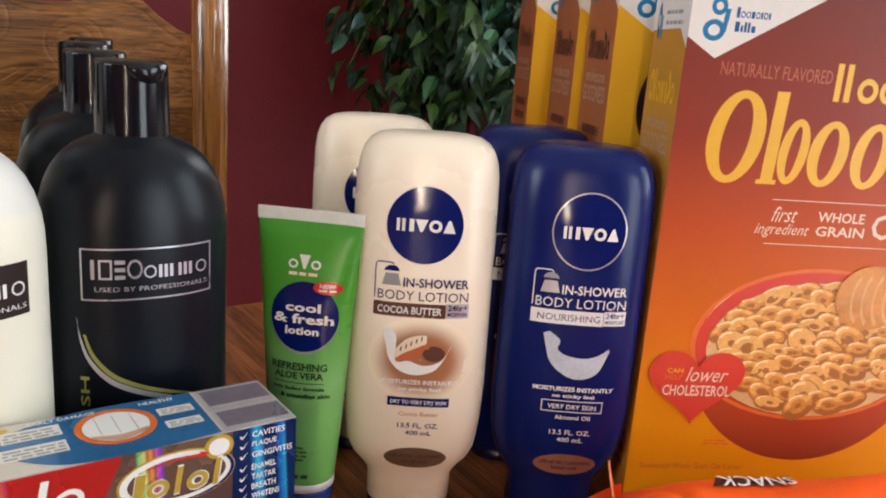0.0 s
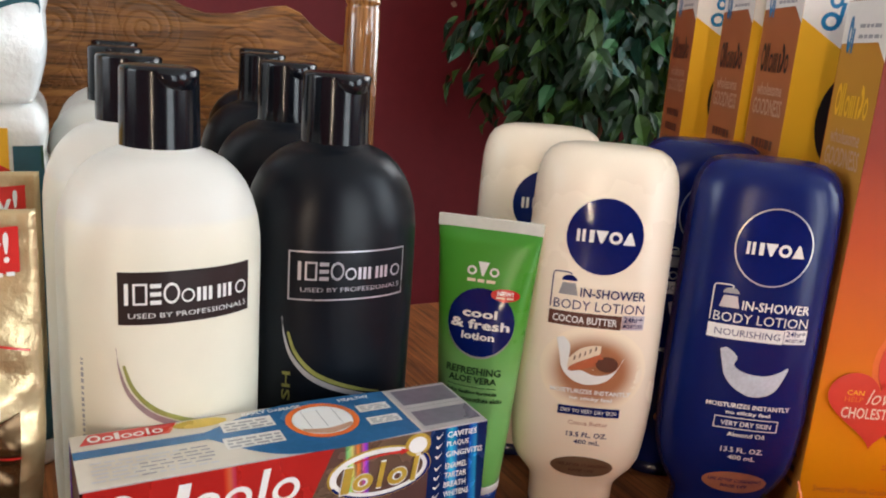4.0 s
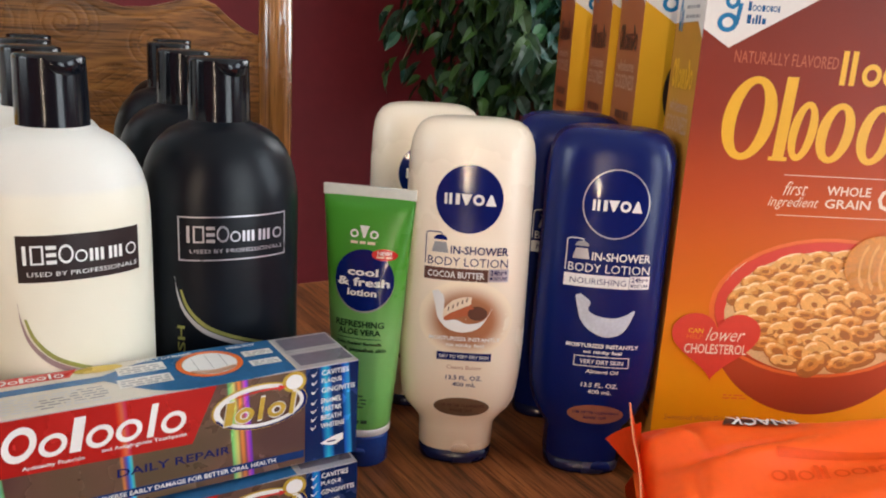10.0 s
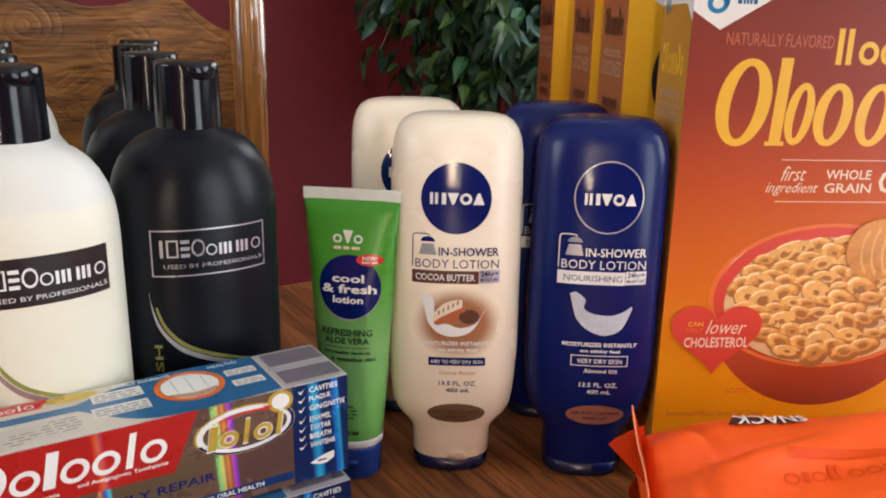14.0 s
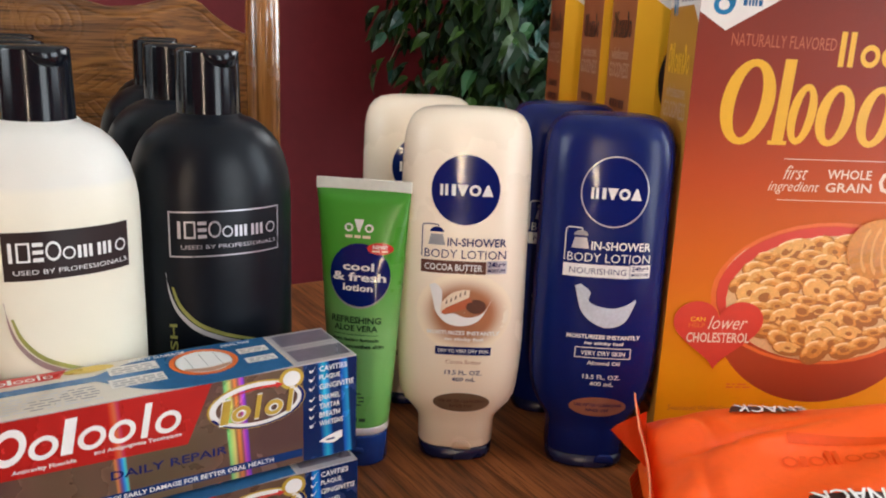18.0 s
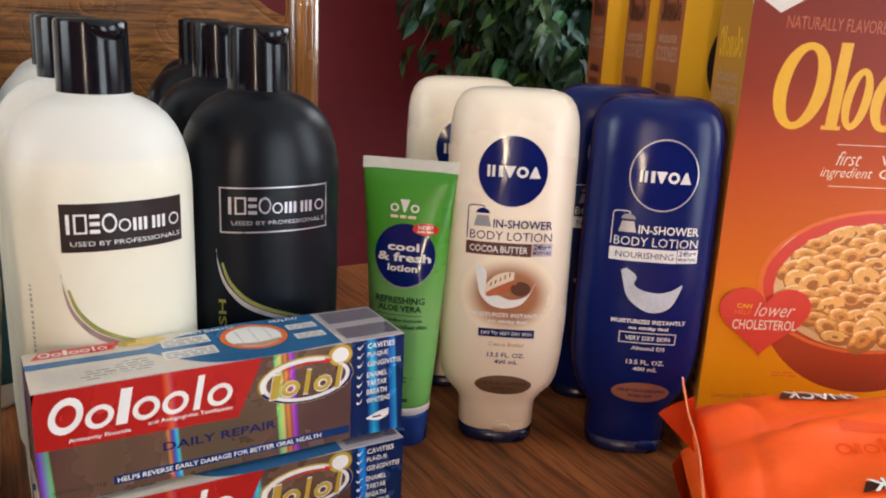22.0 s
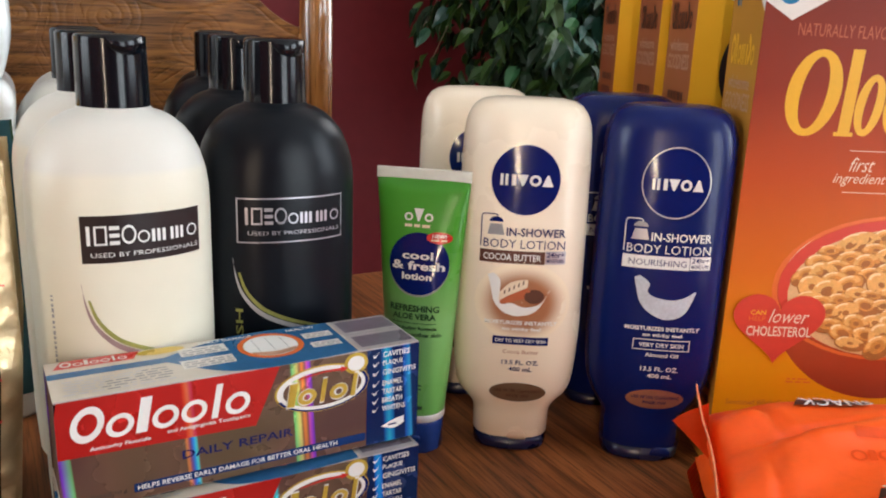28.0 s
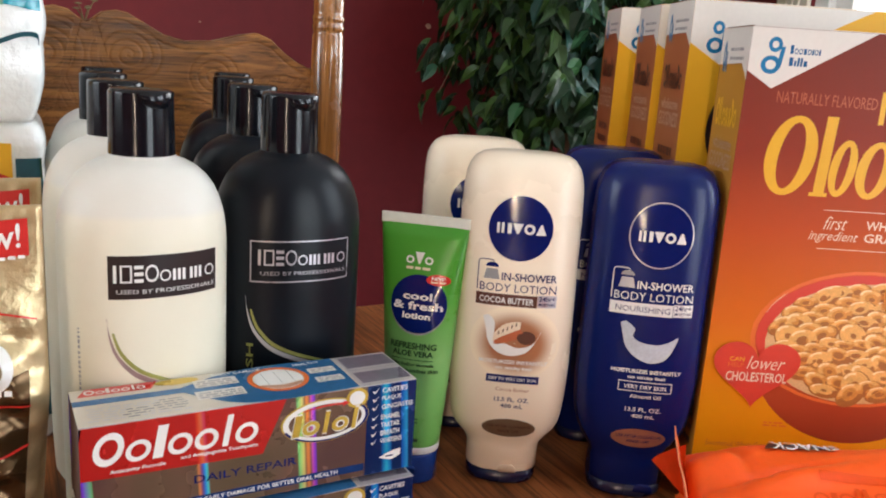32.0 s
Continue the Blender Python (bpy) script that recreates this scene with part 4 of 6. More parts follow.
def ficus():
    rnd = random.Random(11)
    base = Vector((0.06, 2.20, 0.0))
    root = thing("ficus_tree", pose(*base), "tall ficus with drooping dark green leaves in the corner", "potted plant")
    part("pot", loft([(0, 0.13, 0.13, 2), (0.02, 0.15, 0.15, 2), (0.26, 0.18, 0.18, 2), (0.30, 0.19, 0.19, 2), (0.30, 0.17, 0.17, 2), (0.26, 0.165, 0.165, 2)], 28), WICKER, root, "woven basket pot", smooth=True)
    for k, (dx, dy) in enumerate(((0.0, 0.0), (0.022, 0.01), (-0.015, 0.02))):
        pts = [(dx + 0.022 * math.sin(3.1 * s + 2.1 * k), dy + 0.022 * math.cos(3.1 * s + 2.1 * k), 0.2 + 1.4 * s) for s in [i / 14 for i in range(15)]]
        part("trunk", tube(pts, [0.021 - 0.010 * i / 14 for i in range(15)], 9), BARK, root, smooth=True)
    tips = []
    for k in range(300):
        a = rnd.uniform(0, 2 * math.pi)
        z0 = rnd.uniform(0.84, 1.70)
        reach = rnd.uniform(0.14, 0.44) * (1.0 if z0 > 1.05 else 0.75)
        p0 = Vector((0.01 * math.cos(a), 0.01 * math.sin(a), z0))
        pts = []
        for i in range(8):
            s = i / 7
            pts.append(p0 + Vector((math.cos(a + 0.5 * s) * reach * s + 0.06 * s, math.sin(a + 0.5 * s) * reach * s, 0.20 * s - 0.36 * s * s * reach / 0.3)))
        kept = [q for q in pts if q.z > 0.84 + 0.2 * max(0.0, -0.05 - q.x)]
        if k < 45 and len(kept) == 8:
            part("branch", tube(pts, [0.004 - 0.003 * i / 7 for i in range(8)], 5), TWIG if k % 2 else BARK, root, smooth=True)
        tips += [(pts[i], a + 0.5 * i / 7) for i in range(2, 8) for _ in range(3)]
    shapes = []
    for k in range(10):
        bm = leaf_mesh(rnd, 1.0)
        me = bpy.data.meshes.new("leaf")
        bm.to_mesh(me)
        bm.free()
        me.materials.append(LEAF if k < 8 else LEAF_LIT)
        shapes.append(me)
    rest = {}
    placed = 0
    rnd.shuffle(tips)
    # leaves towards the room first: those are the ones that can be told apart
    tips.sort(key=lambda t: t[0].y - 0.15 * rnd.random())
    for p, a in tips:
        if p.z < 0.82 + 0.2 * max(0.0, -0.05 - p.x):
            continue
        heading = a + rnd.uniform(-1.3, 1.3)
        size = rnd.uniform(0.044, 0.077)
        m = Matrix.LocRotScale(p + Vector([rnd.uniform(-0.02, 0.02) for _ in range(3)]), Euler((rnd.uniform(-1.3, -0.5), rnd.uniform(-0.9, 0.9), heading - math.pi / 2)), (size, size, size))
        # window light put into the colour: more lit leaves towards the window, near the top
        window_side = p.x > 0.0 and p.z > 1.0
        k = rnd.randrange(8, 10) if rnd.random() < (0.42 if window_side else 0.06) else rnd.randrange(8)
        if placed < 300:
            ob = new("leaf", shapes[k])
            ob.parent, ob.matrix_basis = root, m
        else:
            rest.setdefault(k >= 8, []).append((shapes[k], m))
        placed += 1
    for pale, leaves in rest.items():
        coords, faces, start = [], [], 0
        for me, m in leaves:
            for v in me.vertices:
                coords.append(m @ v.co)
            faces += [tuple(start + k for k in f.vertices) for f in me.polygons]
            start += len(me.vertices)
        me = bpy.data.meshes.new("foliage")
        me.from_pydata(coords, [], faces)
        me.materials.append(LEAF_LIT if pale else LEAF)
        ob = new("foliage", me)
        ob.parent = root
        tagged(ob, kind="stuff")


ficus()

# ---- shampoo and conditioner ----
SHAMPOO = [(0.0, 0.0375, 0.030, 2.3), (0.002, 0.0405, 0.033, 2.3), (0.006, 0.0425, 0.035, 2.3), (0.03, 0.0435, 0.0362, 2.3), (0.10, 0.0437, 0.0365, 2.3), (0.15, 0.0437, 0.0365, 2.3),
           (0.175, 0.0437, 0.0365, 2.3), (0.186, 0.0434, 0.0362, 2.3), (0.1945, 0.0424, 0.0354, 2.25), (0.2025, 0.0402, 0.0338, 2.2), (0.2095, 0.0370, 0.0316, 2.15), (0.2150, 0.0330, 0.0290, 2.1),
           (0.2195, 0.0280, 0.0256, 2.05), (0.2225, 0.0228, 0.0218, 2.0), (0.2240, 0.0180, 0.0178, 2.0), (0.2265, 0.0165, 0.0165, 2.0)]


def hair_bottle(m, dark):
    if dark:
        root = thing("shampoo_bottle", m, "tall satin black shampoo bottle with white-framed label, gloss cap", "bottle", "rows of hair care bottles")
    else:
        root = thing("conditioner_bottle", m, "tall pearl white conditioner bottle with dark label, black cap", "bottle", "rows of hair care bottles")
    part("bottle_body", loft(SHAMPOO, 56), BLACK if dark else PEARL, root, smooth=True)
    r = 0.0171
    cap = part("flip_cap", loft([(0.2235, r - 0.0012, r - 0.0012, 2), (0.2243, r, r, 2), (0.2247, r, r, 2), (0.2410, r - 0.0003, r - 0.0003, 2), (0.2572, r - 0.0006, r - 0.0006, 2), (0.2577, r - 0.0006, r - 0.0006, 2), (0.2589, r - 0.0013, r - 0.0013, 2), (0.2595, r - 0.0028, r - 0.0028, 2), (0.2591, r - 0.0050, r - 0.0050, 2)], 48), GLOSS_BLACK, root, smooth=True)
    lid = bmesh.new()
    cols = []
    for k in range(15):
        a = radians(-90 + 18 + (k - 7) * 5.5)
        drop = 0.0075 * (1 - ((k - 7) / 7.0) ** 2) ** 0.5 + 0.0006
        cols.append([lid.verts.new((q * math.cos(a), q * math.sin(a), z)) for q, z in ((r - 0.0007, 0.2581 - drop), (r + 0.0004, 0.2583 - drop), (r + 0.0003, 0.2585), (r - 0.0014, 0.2593))])
    for one, two in zip(cols, cols[1:]):
        for q in range(3):
            lid.faces.new((one[q], two[q], two[q + 1], one[q + 1]))
    part("flip_lid", lid, GLOSS_BLACK, cap, smooth=True)
    p = Print(root, front_of(SHAMPOO))
    if dark:
        for n, a in (("label_frame", (-0.0300, 0.1770, 0.0284, 0.1777)), ("label_frame", (-0.0300, 0.1532, 0.0284, 0.1539)), ("label_frame", (-0.0300, 0.1539, -0.0294, 0.1770)), ("label_frame", (0.0278, 0.1539, 0.0284, 0.1770))):
            p.rect(n, INK_SILVER, a[0], a[1], a[2], a[3], 1, nu=14)
        ink = INK_SILVER
    else:
        p.rect("label_panel", INK_DARKBROWN, -0.0258, 0.1556, 0.0302, 0.1783, 1, nu=16, nv=3)
        ink = INK_WHITE
    o, rise = (0.0, 0.0) if dark else (0.0026, 0.0009)
    p.marks("brand_mark", ink, "lFEOowwo", -0.0272 + o, 0.1634 + rise, 0.0262 + o, 0.1726 + rise, 2, stroke=0.13)
    p.text("small_print", ink, "USED BY PROFESSIONALS", -0.0248 + o, 0.1576 + rise, 0.0262 + o, 0.1598 + rise, 2)
    curve = [(-0.0318, 0.1450), (-0.0312, 0.1350), (-0.0280, 0.1240), (-0.0200, 0.1140), (-0.0080, 0.1075), (0.0050, 0.1030), (0.0160, 0.1005)]
    over = [(-0.0318, 0.1450), (-0.0302, 0.1352), (-0.0266, 0.1248), (-0.0186, 0.1155), (-0.0070, 0.1092), (0.0055, 0.1045), (0.0165, 0.1008)]
    if not dark:
        curve, over = [(a + 0.0052, b + 0.0010) for a, b in curve], [(a + 0.0052, b + 0.0010) for a, b in over]
    p.band("swoosh", INK_SILVER if dark else INK_MAUVE, [(a, b - 0.0012) for a, b in curve], [(a - 0.0004, b - 0.0004) for a, b in over], 1)
    p.band("swoosh_light", INK_OLIVE, [(a + 0.0013, b + 0.0015) for a, b in curve[1:]], [(a + 0.0013, b + 0.0016) for a, b in over[1:]], 1)
    if not dark:
        rnd, v = random.Random(7), 0.070
        while v < 0.140:
            step = rnd.uniform(0.0008, 0.0022)
            p.rect("flank_print", INK_GREY, -0.0388, v, -0.0380, v + step, 1, nu=1, nv=1)
            v += step + rnd.uniform(0.0006, 0.0016)
    if dark:
        p.text("side_word", INK_OLIVE, "SH", -0.0315, 0.1010, -0.0280, 0.1160, 2, turn=90)
    p.done()
    return root


for dark, places in ((True, ((-0.1525, 0.3925), (-0.2025, 0.4688), (-0.2580, 0.5801), (-0.2973, 0.6817))), (False, ((-0.2140, 0.3290), (-0.2672, 0.4030), (-0.3240, 0.4930), (-0.3790, 0.5920)))):
    for k, (x, y) in enumerate(places):
        hair_bottle(pose(x, y, TABLE, 0, 0, (33 if dark else 40.5) + (0, 3, 1, 4)[k]), dark)

# ---- body lotion ----
LOTION = [(0.0098, 0.0242, 0.0186, 2.5), (0.0105, 0.0247, 0.0190, 2.5), (0.0260, 0.0248, 0.0190, 2.5), (0.0300, 0.0258, 0.0194, 2.5), (0.0350, 0.0288, 0.0205, 2.5), (0.0400, 0.0325, 0.0224, 2.5),
          (0.0460, 0.0358, 0.0242, 2.5), (0.0540, 0.0384, 0.0256, 2.6), (0.0650, 0.0400, 0.0265, 2.7), (0.0850, 0.0408, 0.0270, 2.8), (0.1300, 0.0404, 0.0270, 2.8), (0.1900, 0.0398, 0.0266, 2.8),
          (0.2070, 0.0393, 0.0260, 2.8), (0.2150, 0.0382, 0.0250, 2.7), (0.2210, 0.0361, 0.0232, 2.6), (0.2252, 0.0330, 0.0206, 2.5), (0.2280, 0.0285, 0.0170, 2.4), (0.2294, 0.0220, 0.0120, 2.3), (0.2298, 0.0120, 0.0060, 2.2)]


def lotion_bottle(m, cocoa):
    if cocoa:
        root = thing("body_lotion_bottle", m, "ivory cocoa butter body lotion bottle standing on its navy cap", "bottle", "pairs of lotion bottles")
    else:
        root = thing("body_lotion_bottle", m, "navy blue body lotion bottle with white lettering, standing on its cap", "bottle", "pairs of lotion bottles")
    shape = [(z, a * (1 + 0.075 * math.exp(-((z - 0.040) / 0.011) ** 2)), b * (1 + 0.05 * math.exp(-((z - 0.040) / 0.011) ** 2)), n) for z, a, b, n in LOTION] if cocoa else [(z, a * (1 + 0.07 * max(0.0, 0.048 - z) / 0.035), b * (1 + 0.07 * max(0.0, 0.048 - z) / 0.035), n) for z, a, b, n in LOTION]
    part("bottle_body", loft(shape, 64), CREAM if cocoa else NAVY, root, smooth=True)
    k = 1.0 if cocoa else 1.05
    cap = part("cap", loft([(0.0, 0.0222 * k, 0.0168 * k, 2.5), (0.0008, 0.0236 * k, 0.0182 * k, 2.5), (0.0025, 0.0243 * k, 0.0189 * k, 2.5), (0.0097, 0.0246 * k, 0.0190 * k, 2.5)], 48), NAVY_DARK, root, smooth=True)
    bm = loft([(0.0092, 0.0066, 0.0010, 2, 0.004, -0.0184), (0.0115, 0.0065, 0.0011, 2, 0.004, -0.0186), (0.0138, 0.0054, 0.0011, 2, 0.004, -0.0186), (0.0152, 0.0034, 0.0008, 2, 0.004, -0.0184)], 20)
    if not cocoa:
        bmesh.ops.translate(bm, vec=(0.008, -0.0012, -0.004), verts=bm.verts)
    part("thumb_notch", bm, NOTCH if cocoa else NAVY, cap, smooth=True)
    skin = front_of(shape)
    du, dv = (-0.0004, 0.0008) if cocoa else (0.0008, 0.0026)
    p = Print(root, lambda u, v, proud: skin(u + du, v + dv, proud))
    main = INK_NAVY if cocoa else INK_WHITE
    cu = 0.0009
    if cocoa:
        p.disc("logo_disc", INK_NAVY, cu - 0.0007, 0.1818, 0.0206, 0.0212, 1)
    else:
        cu = 0.0018
        p.disc("logo_disc", INK_NAVY, cu, 0.1828, 0.0196, 0.0209, 1)
        p.disc("logo_ring", INK_SILVER, cu, 0.1828, 0.0201, 0.0214, 2, inner=0.965)
    p.marks("brand_mark", INK_WHITE, "HIVOA", cu - (0.0165 if cocoa else 0.0145), 0.1785, cu + (0.0160 if cocoa else 0.0160), 0.1853, 3, stroke=0.24)
    # shower pictogram
    p.rect("shower_icon", main, -0.0252, 0.1400, -0.0246, 0.1585, 1, nu=1)
    p.band("shower_icon", main, [(-0.0252, 0.1585), (-0.0235, 0.1606), (-0.0160, 0.1606), (-0.0150, 0.1590)], [(-0.0246, 0.1585), (-0.0232, 0.1600), (-0.0162, 0.1600), (-0.0156, 0.1586)], 1)
    p.disc("shower_head", main if cocoa else INK_GREY, -0.0160, 0.1558, 0.0042, 0.0032, 1, start=0.0, end=0.5)
    p.band("shower_spray", INK_GREY if cocoa else INK_SILVER, [(-0.0212, 0.1478), (-0.0108, 0.1478)], [(-0.0195, 0.1545), (-0.0125, 0.1545)], 1)
    p.text("title", main, "IN-SHOWER", -0.0095, 0.1474, 0.0262, 0.1526, 2)
    p.text("title", main, "BODY LOTION", -0.0232, 0.1398, 0.0264, 0.1452, 2)
    p.rect("variety_panel", INK_BROWN if cocoa else INK_WHITE, -0.0252, 0.1302, 0.0146, 0.1382, 1, nu=12)
    p.rect("moisture_panel", INK_SILVER if cocoa else INK_WHITE, 0.0149, 0.1306, 0.0272, 0.1388, 1, nu=6)
    if cocoa:
        p.text("variety_name", INK_WHITE, "COCOA BUTTER", -0.0230, 0.1320, 0.0124, 0.1362, 2)
    else:
        p.text("variety_name", INK_NAVY, "NOURISHING", -0.0215, 0.1322, 0.0128, 0.1360, 2)
    p.text("moisture_text", INK_NAVY, "24hr+", 0.0158, 0.1350, 0.0264, 0.1382, 2)
    p.text("moisture_text", INK_NAVY, "MOISTURE", 0.0158, 0.1318, 0.0264, 0.1338, 2)
    if cocoa:
        p.disc("cocoa_halo", HALO, 0.0025, 0.1055, 0.0297, 0.0258, 1)
    # a swirl of lotion with a raised neck and an upturned tip
    if cocoa:
        lower = [(-0.0195, 0.1228), (-0.0172, 0.1140), (-0.0150, 0.1055), (-0.0088, 0.0990), (0.0010, 0.0968), (0.0118, 0.1010), (0.0188, 0.1138)]
        upper = [(-0.0160, 0.1240), (-0.0116, 0.1190), (-0.0112, 0.1050), (-0.0041, 0.1051), (0.0045, 0.1026), (0.0140, 0.1058), (0.0188, 0.1144)]
    else:
        lower = [(-0.0172, 0.1246), (-0.0151, 0.1165), (-0.0125, 0.1088), (-0.0060, 0.1022), (0.0040, 0.0986), (0.0145, 0.1028), (0.0203, 0.1160)]
        upper = [(-0.0140, 0.1260), (-0.0078, 0.1212), (-0.0085, 0.1158), (-0.0030, 0.1124), (0.0067, 0.1113), (0.0143, 0.1136), (0.0198, 0.1174)]
    p.band("lotion_swirl", INK_WHITE if cocoa else INK_ICE, lower, upper, 5, n=30)
    if cocoa:
        p.band("cocoa_pod", INK_RUST, [(-0.0114, 0.1046), (-0.0030, 0.1062), (0.0060, 0.1095)], [(-0.0112, 0.1082), (-0.0040, 0.1110), (0.0058, 0.1160)], 6)
        p.band("cocoa_seed", INK_PALE, [(-0.0122, 0.1058), (-0.0080, 0.1090), (-0.0040, 0.1112), (0.0052, 0.1158)], [(-0.0116, 0.1120), (-0.0062, 0.1178), (0.0001, 0.1203), (0.0054, 0.1207)], 7)
        for k in range(5):
            u, v = -0.0092 + 0.0028 * k, 0.1110 + 0.0016 * k
            p.band("cocoa_ridge", INK_BROWN, [(u, v), (u + 0.0004, v + 0.0026)], [(u + 0.0008, v + 0.0002), (u + 0.0011, v + 0.0027)], 8, n=2)
        p.disc("cocoa_bean", INK_BROWN, 0.0096, 0.1101, 0.0062, 0.0046, 8, n=20)
        p.disc("cocoa_bean_light", INK_RUST, 0.0060, 0.1112, 0.0040, 0.0030, 9, inner=0.55, start=0.2, end=0.55, n=10)
    small = INK_WHITE
    p.text("claim", small, "MOISTURIZES INSTANTLY", -0.0200, 0.0912, 0.0252, 0.0939, 6)
    p.text("claim", small, "no sticky feel", -0.0088, 0.0868, 0.0150, 0.0896, 6)
    if cocoa:
        p.rect("skin_type_panel", INK_NAVY, -0.0145, 0.0778, 0.0202, 0.0832, 5, nu=10)
        p.text("skin_type", INK_WHITE, "DRY TO VERY DRY SKIN", -0.0128, 0.0793, 0.0186, 0.0817, 6)
        p.text("ingredient", INK_TAN, "Cocoa Butter", -0.0078, 0.0714, 0.0148, 0.0741, 2)
    else:
        for a in ((-0.0142, 0.0846, 0.0204, 0.0851), (-0.0142, 0.0780, 0.0204, 0.0785), (-0.0142, 0.0785, -0.0137, 0.0846), (0.0199, 0.0785, 0.0204, 0.0846)):
            p.rect("skin_type_frame", INK_WHITE, *a, 1, nu=8)
        p.text("skin_type", INK_WHITE, "VERY DRY SKIN", -0.0105, 0.0800, 0.0168, 0.0829, 2)
        p.text("ingredient", INK_WHITE, "Almond Oil", -0.0060, 0.0736, 0.0142, 0.0762, 2)
    p.text("volume", main, "13.5 FL. OZ.", -0.0080, 0.0640, 0.0152, 0.0670, 2)
    p.text("volume", main, "400 mL", -0.0034, 0.0594, 0.0114, 0.0623, 2)
    p.disc("usage_oval", INK_TAUPE if cocoa else INK_COPPER, 0.0033, 0.0440, 0.0181, 0.0072, 1)
    p.text("usage_text", INK_BROWN if cocoa else INK_NAVY, "USE AFTER CLEANSING", -0.0115, 0.0444, 0.0182, 0.0466, 2)
    p.text("usage_text", INK_BROWN if cocoa else INK_NAVY, "RINSE OFF", -0.0040, 0.0405, 0.0106, 0.0427, 2)
    p.done()
    return root


for cocoa, x, y, yaw in ((True, -0.0110, 0.4530, 2), (True, -0.0480, 0.5330, 10), (False, 0.0756, 0.4550, -1), (False, 0.0540, 0.5330, 6)):
    lotion_bottle(pose(x, y, TABLE, 0, 0, yaw), cocoa)

# ---- hand lotion tube ----
TUBE = [(0.0245, 0.0180, 0.0165, 2.0), (0.0300, 0.0186, 0.0168, 2.0), (0.0600, 0.0212, 0.0160, 2.1), (0.1000, 0.0240, 0.0135, 2.2), (0.1400, 0.0266, 0.0095, 2.3), (0.1600, 0.0280, 0.0066, 2.4), (0.1700, 0.0288, 0.0046, 2.4), (0.1785, 0.0296, 0.0012, 2.6)]


def lotion_tube(m):
    root = thing("lotion_tube", m, "bright green aloe lotion tube standing on its glossy blue cap", "tube")
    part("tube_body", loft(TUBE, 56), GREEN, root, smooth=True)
    part("crimped_end", box(-0.0299, -0.0010, 0.1780, 0.0299, 0.0010, 0.1850, 0.0004), CRIMP, root, "white crimped tube end")
    part("white_collar", loft([(0.0222, 0.0178, 0.0164, 2.0), (0.0228, 0.0184, 0.0170, 2.0), (0.0268, 0.0186, 0.0171, 2.0), (0.0275, 0.0182, 0.0166, 2.0)], 40), INK_WHITE, root, smooth=True)
    cap = part("cap", loft([(0.0, 0.0162, 0.0152, 2.0), (0.001, 0.0172, 0.0162, 2.0), (0.020, 0.0178, 0.0167, 2.0), (0.0221, 0.0175, 0.0164, 2.0)], 40), TUBE_BLUE, root, smooth=True)
    part("cap_lip", loft([(0.0100, 0.006, 0.001, 2, 0, -0.0166), (0.0125, 0.007, 0.0014, 2, 0, -0.0168), (0.0140, 0.006, 0.001, 2, 0, -0.0168)], 16), TUBE_BLUE, cap, smooth=True)
    p = Print(root, front_of(TUBE))
    p.marks("brand_mark", INK_WHITE, "oVo", -0.0102, 0.1535, 0.0085, 0.1612, 1, stroke=0.22)
    p.lines("brand_line", INK_PALE, -0.0096, 0.1498, 0.0075, 0.1520, 1, 1, fill=0.8)
    p.disc("label_shade", INK_GREY, 0.0006, 0.1262, 0.0190, 0.0199, 1)
    p.disc("label_disc", INK_NAVY, 0.0006, 0.1272, 0.0190, 0.0196, 2)
    p.text("product_name", INK_WHITE, "cool", -0.0100, 0.1300, 0.0098, 0.1350, 3)
    p.text("product_name", INK_WHITE, "& fresh", -0.0163, 0.1234, 0.0172, 0.1288, 3)
    p.text("product_name", INK_WHITE, "lotion", -0.0094, 0.1172, 0.0094, 0.1216, 3)
    p.disc("new_badge", INK_RED, 0.0130, 0.1442, 0.0080, 0.0036, 4)
    p.text("new_word", INK_WHITE, "NEW!", 0.0086, 0.1440, 0.0174, 0.1464, 5)
    p.lines("badge_line", INK_PALE, 0.0080, 0.1422, 0.0178, 0.1434, 1, 5, fill=0.8)
    p.text("kind_of_lotion", INK_GREEN, "REFRESHING", -0.0165, 0.0968, 0.0150, 0.1012, 2)
    p.text("kind_of_lotion", INK_GREEN, "ALOE VERA", -0.0146, 0.0918, 0.0132, 0.0958, 2)
    p.rect("rule", INK_GREEN, -0.0150, 0.0892, 0.0135, 0.0896, 1)
    p.text("claim", INK_GREEN, "light feeling formula", -0.0150, 0.0846, 0.0140, 0.0874, 2)
    p.text("claim", INK_GREEN, "& smoothes skin", -0.0105, 0.0808, 0.0168, 0.0836, 2)
    p.lines("small_print", INK_GREEN, -0.0120, 0.0430, 0.0060, 0.0530, 4, 1, fill=0.4)
    p.lines("volume", INK_GREEN, -0.0030, 0.0320, 0.0095, 0.0350, 1, 1, fill=0.8)
    p.done()


lotion_tube(pose(-0.0725, 0.4350, TABLE, 0, 0, -6))

# ---- toothpaste cartons ----
PASTE_L, PASTE_D, PASTE_H = 0.174, 0.0445, 0.0535


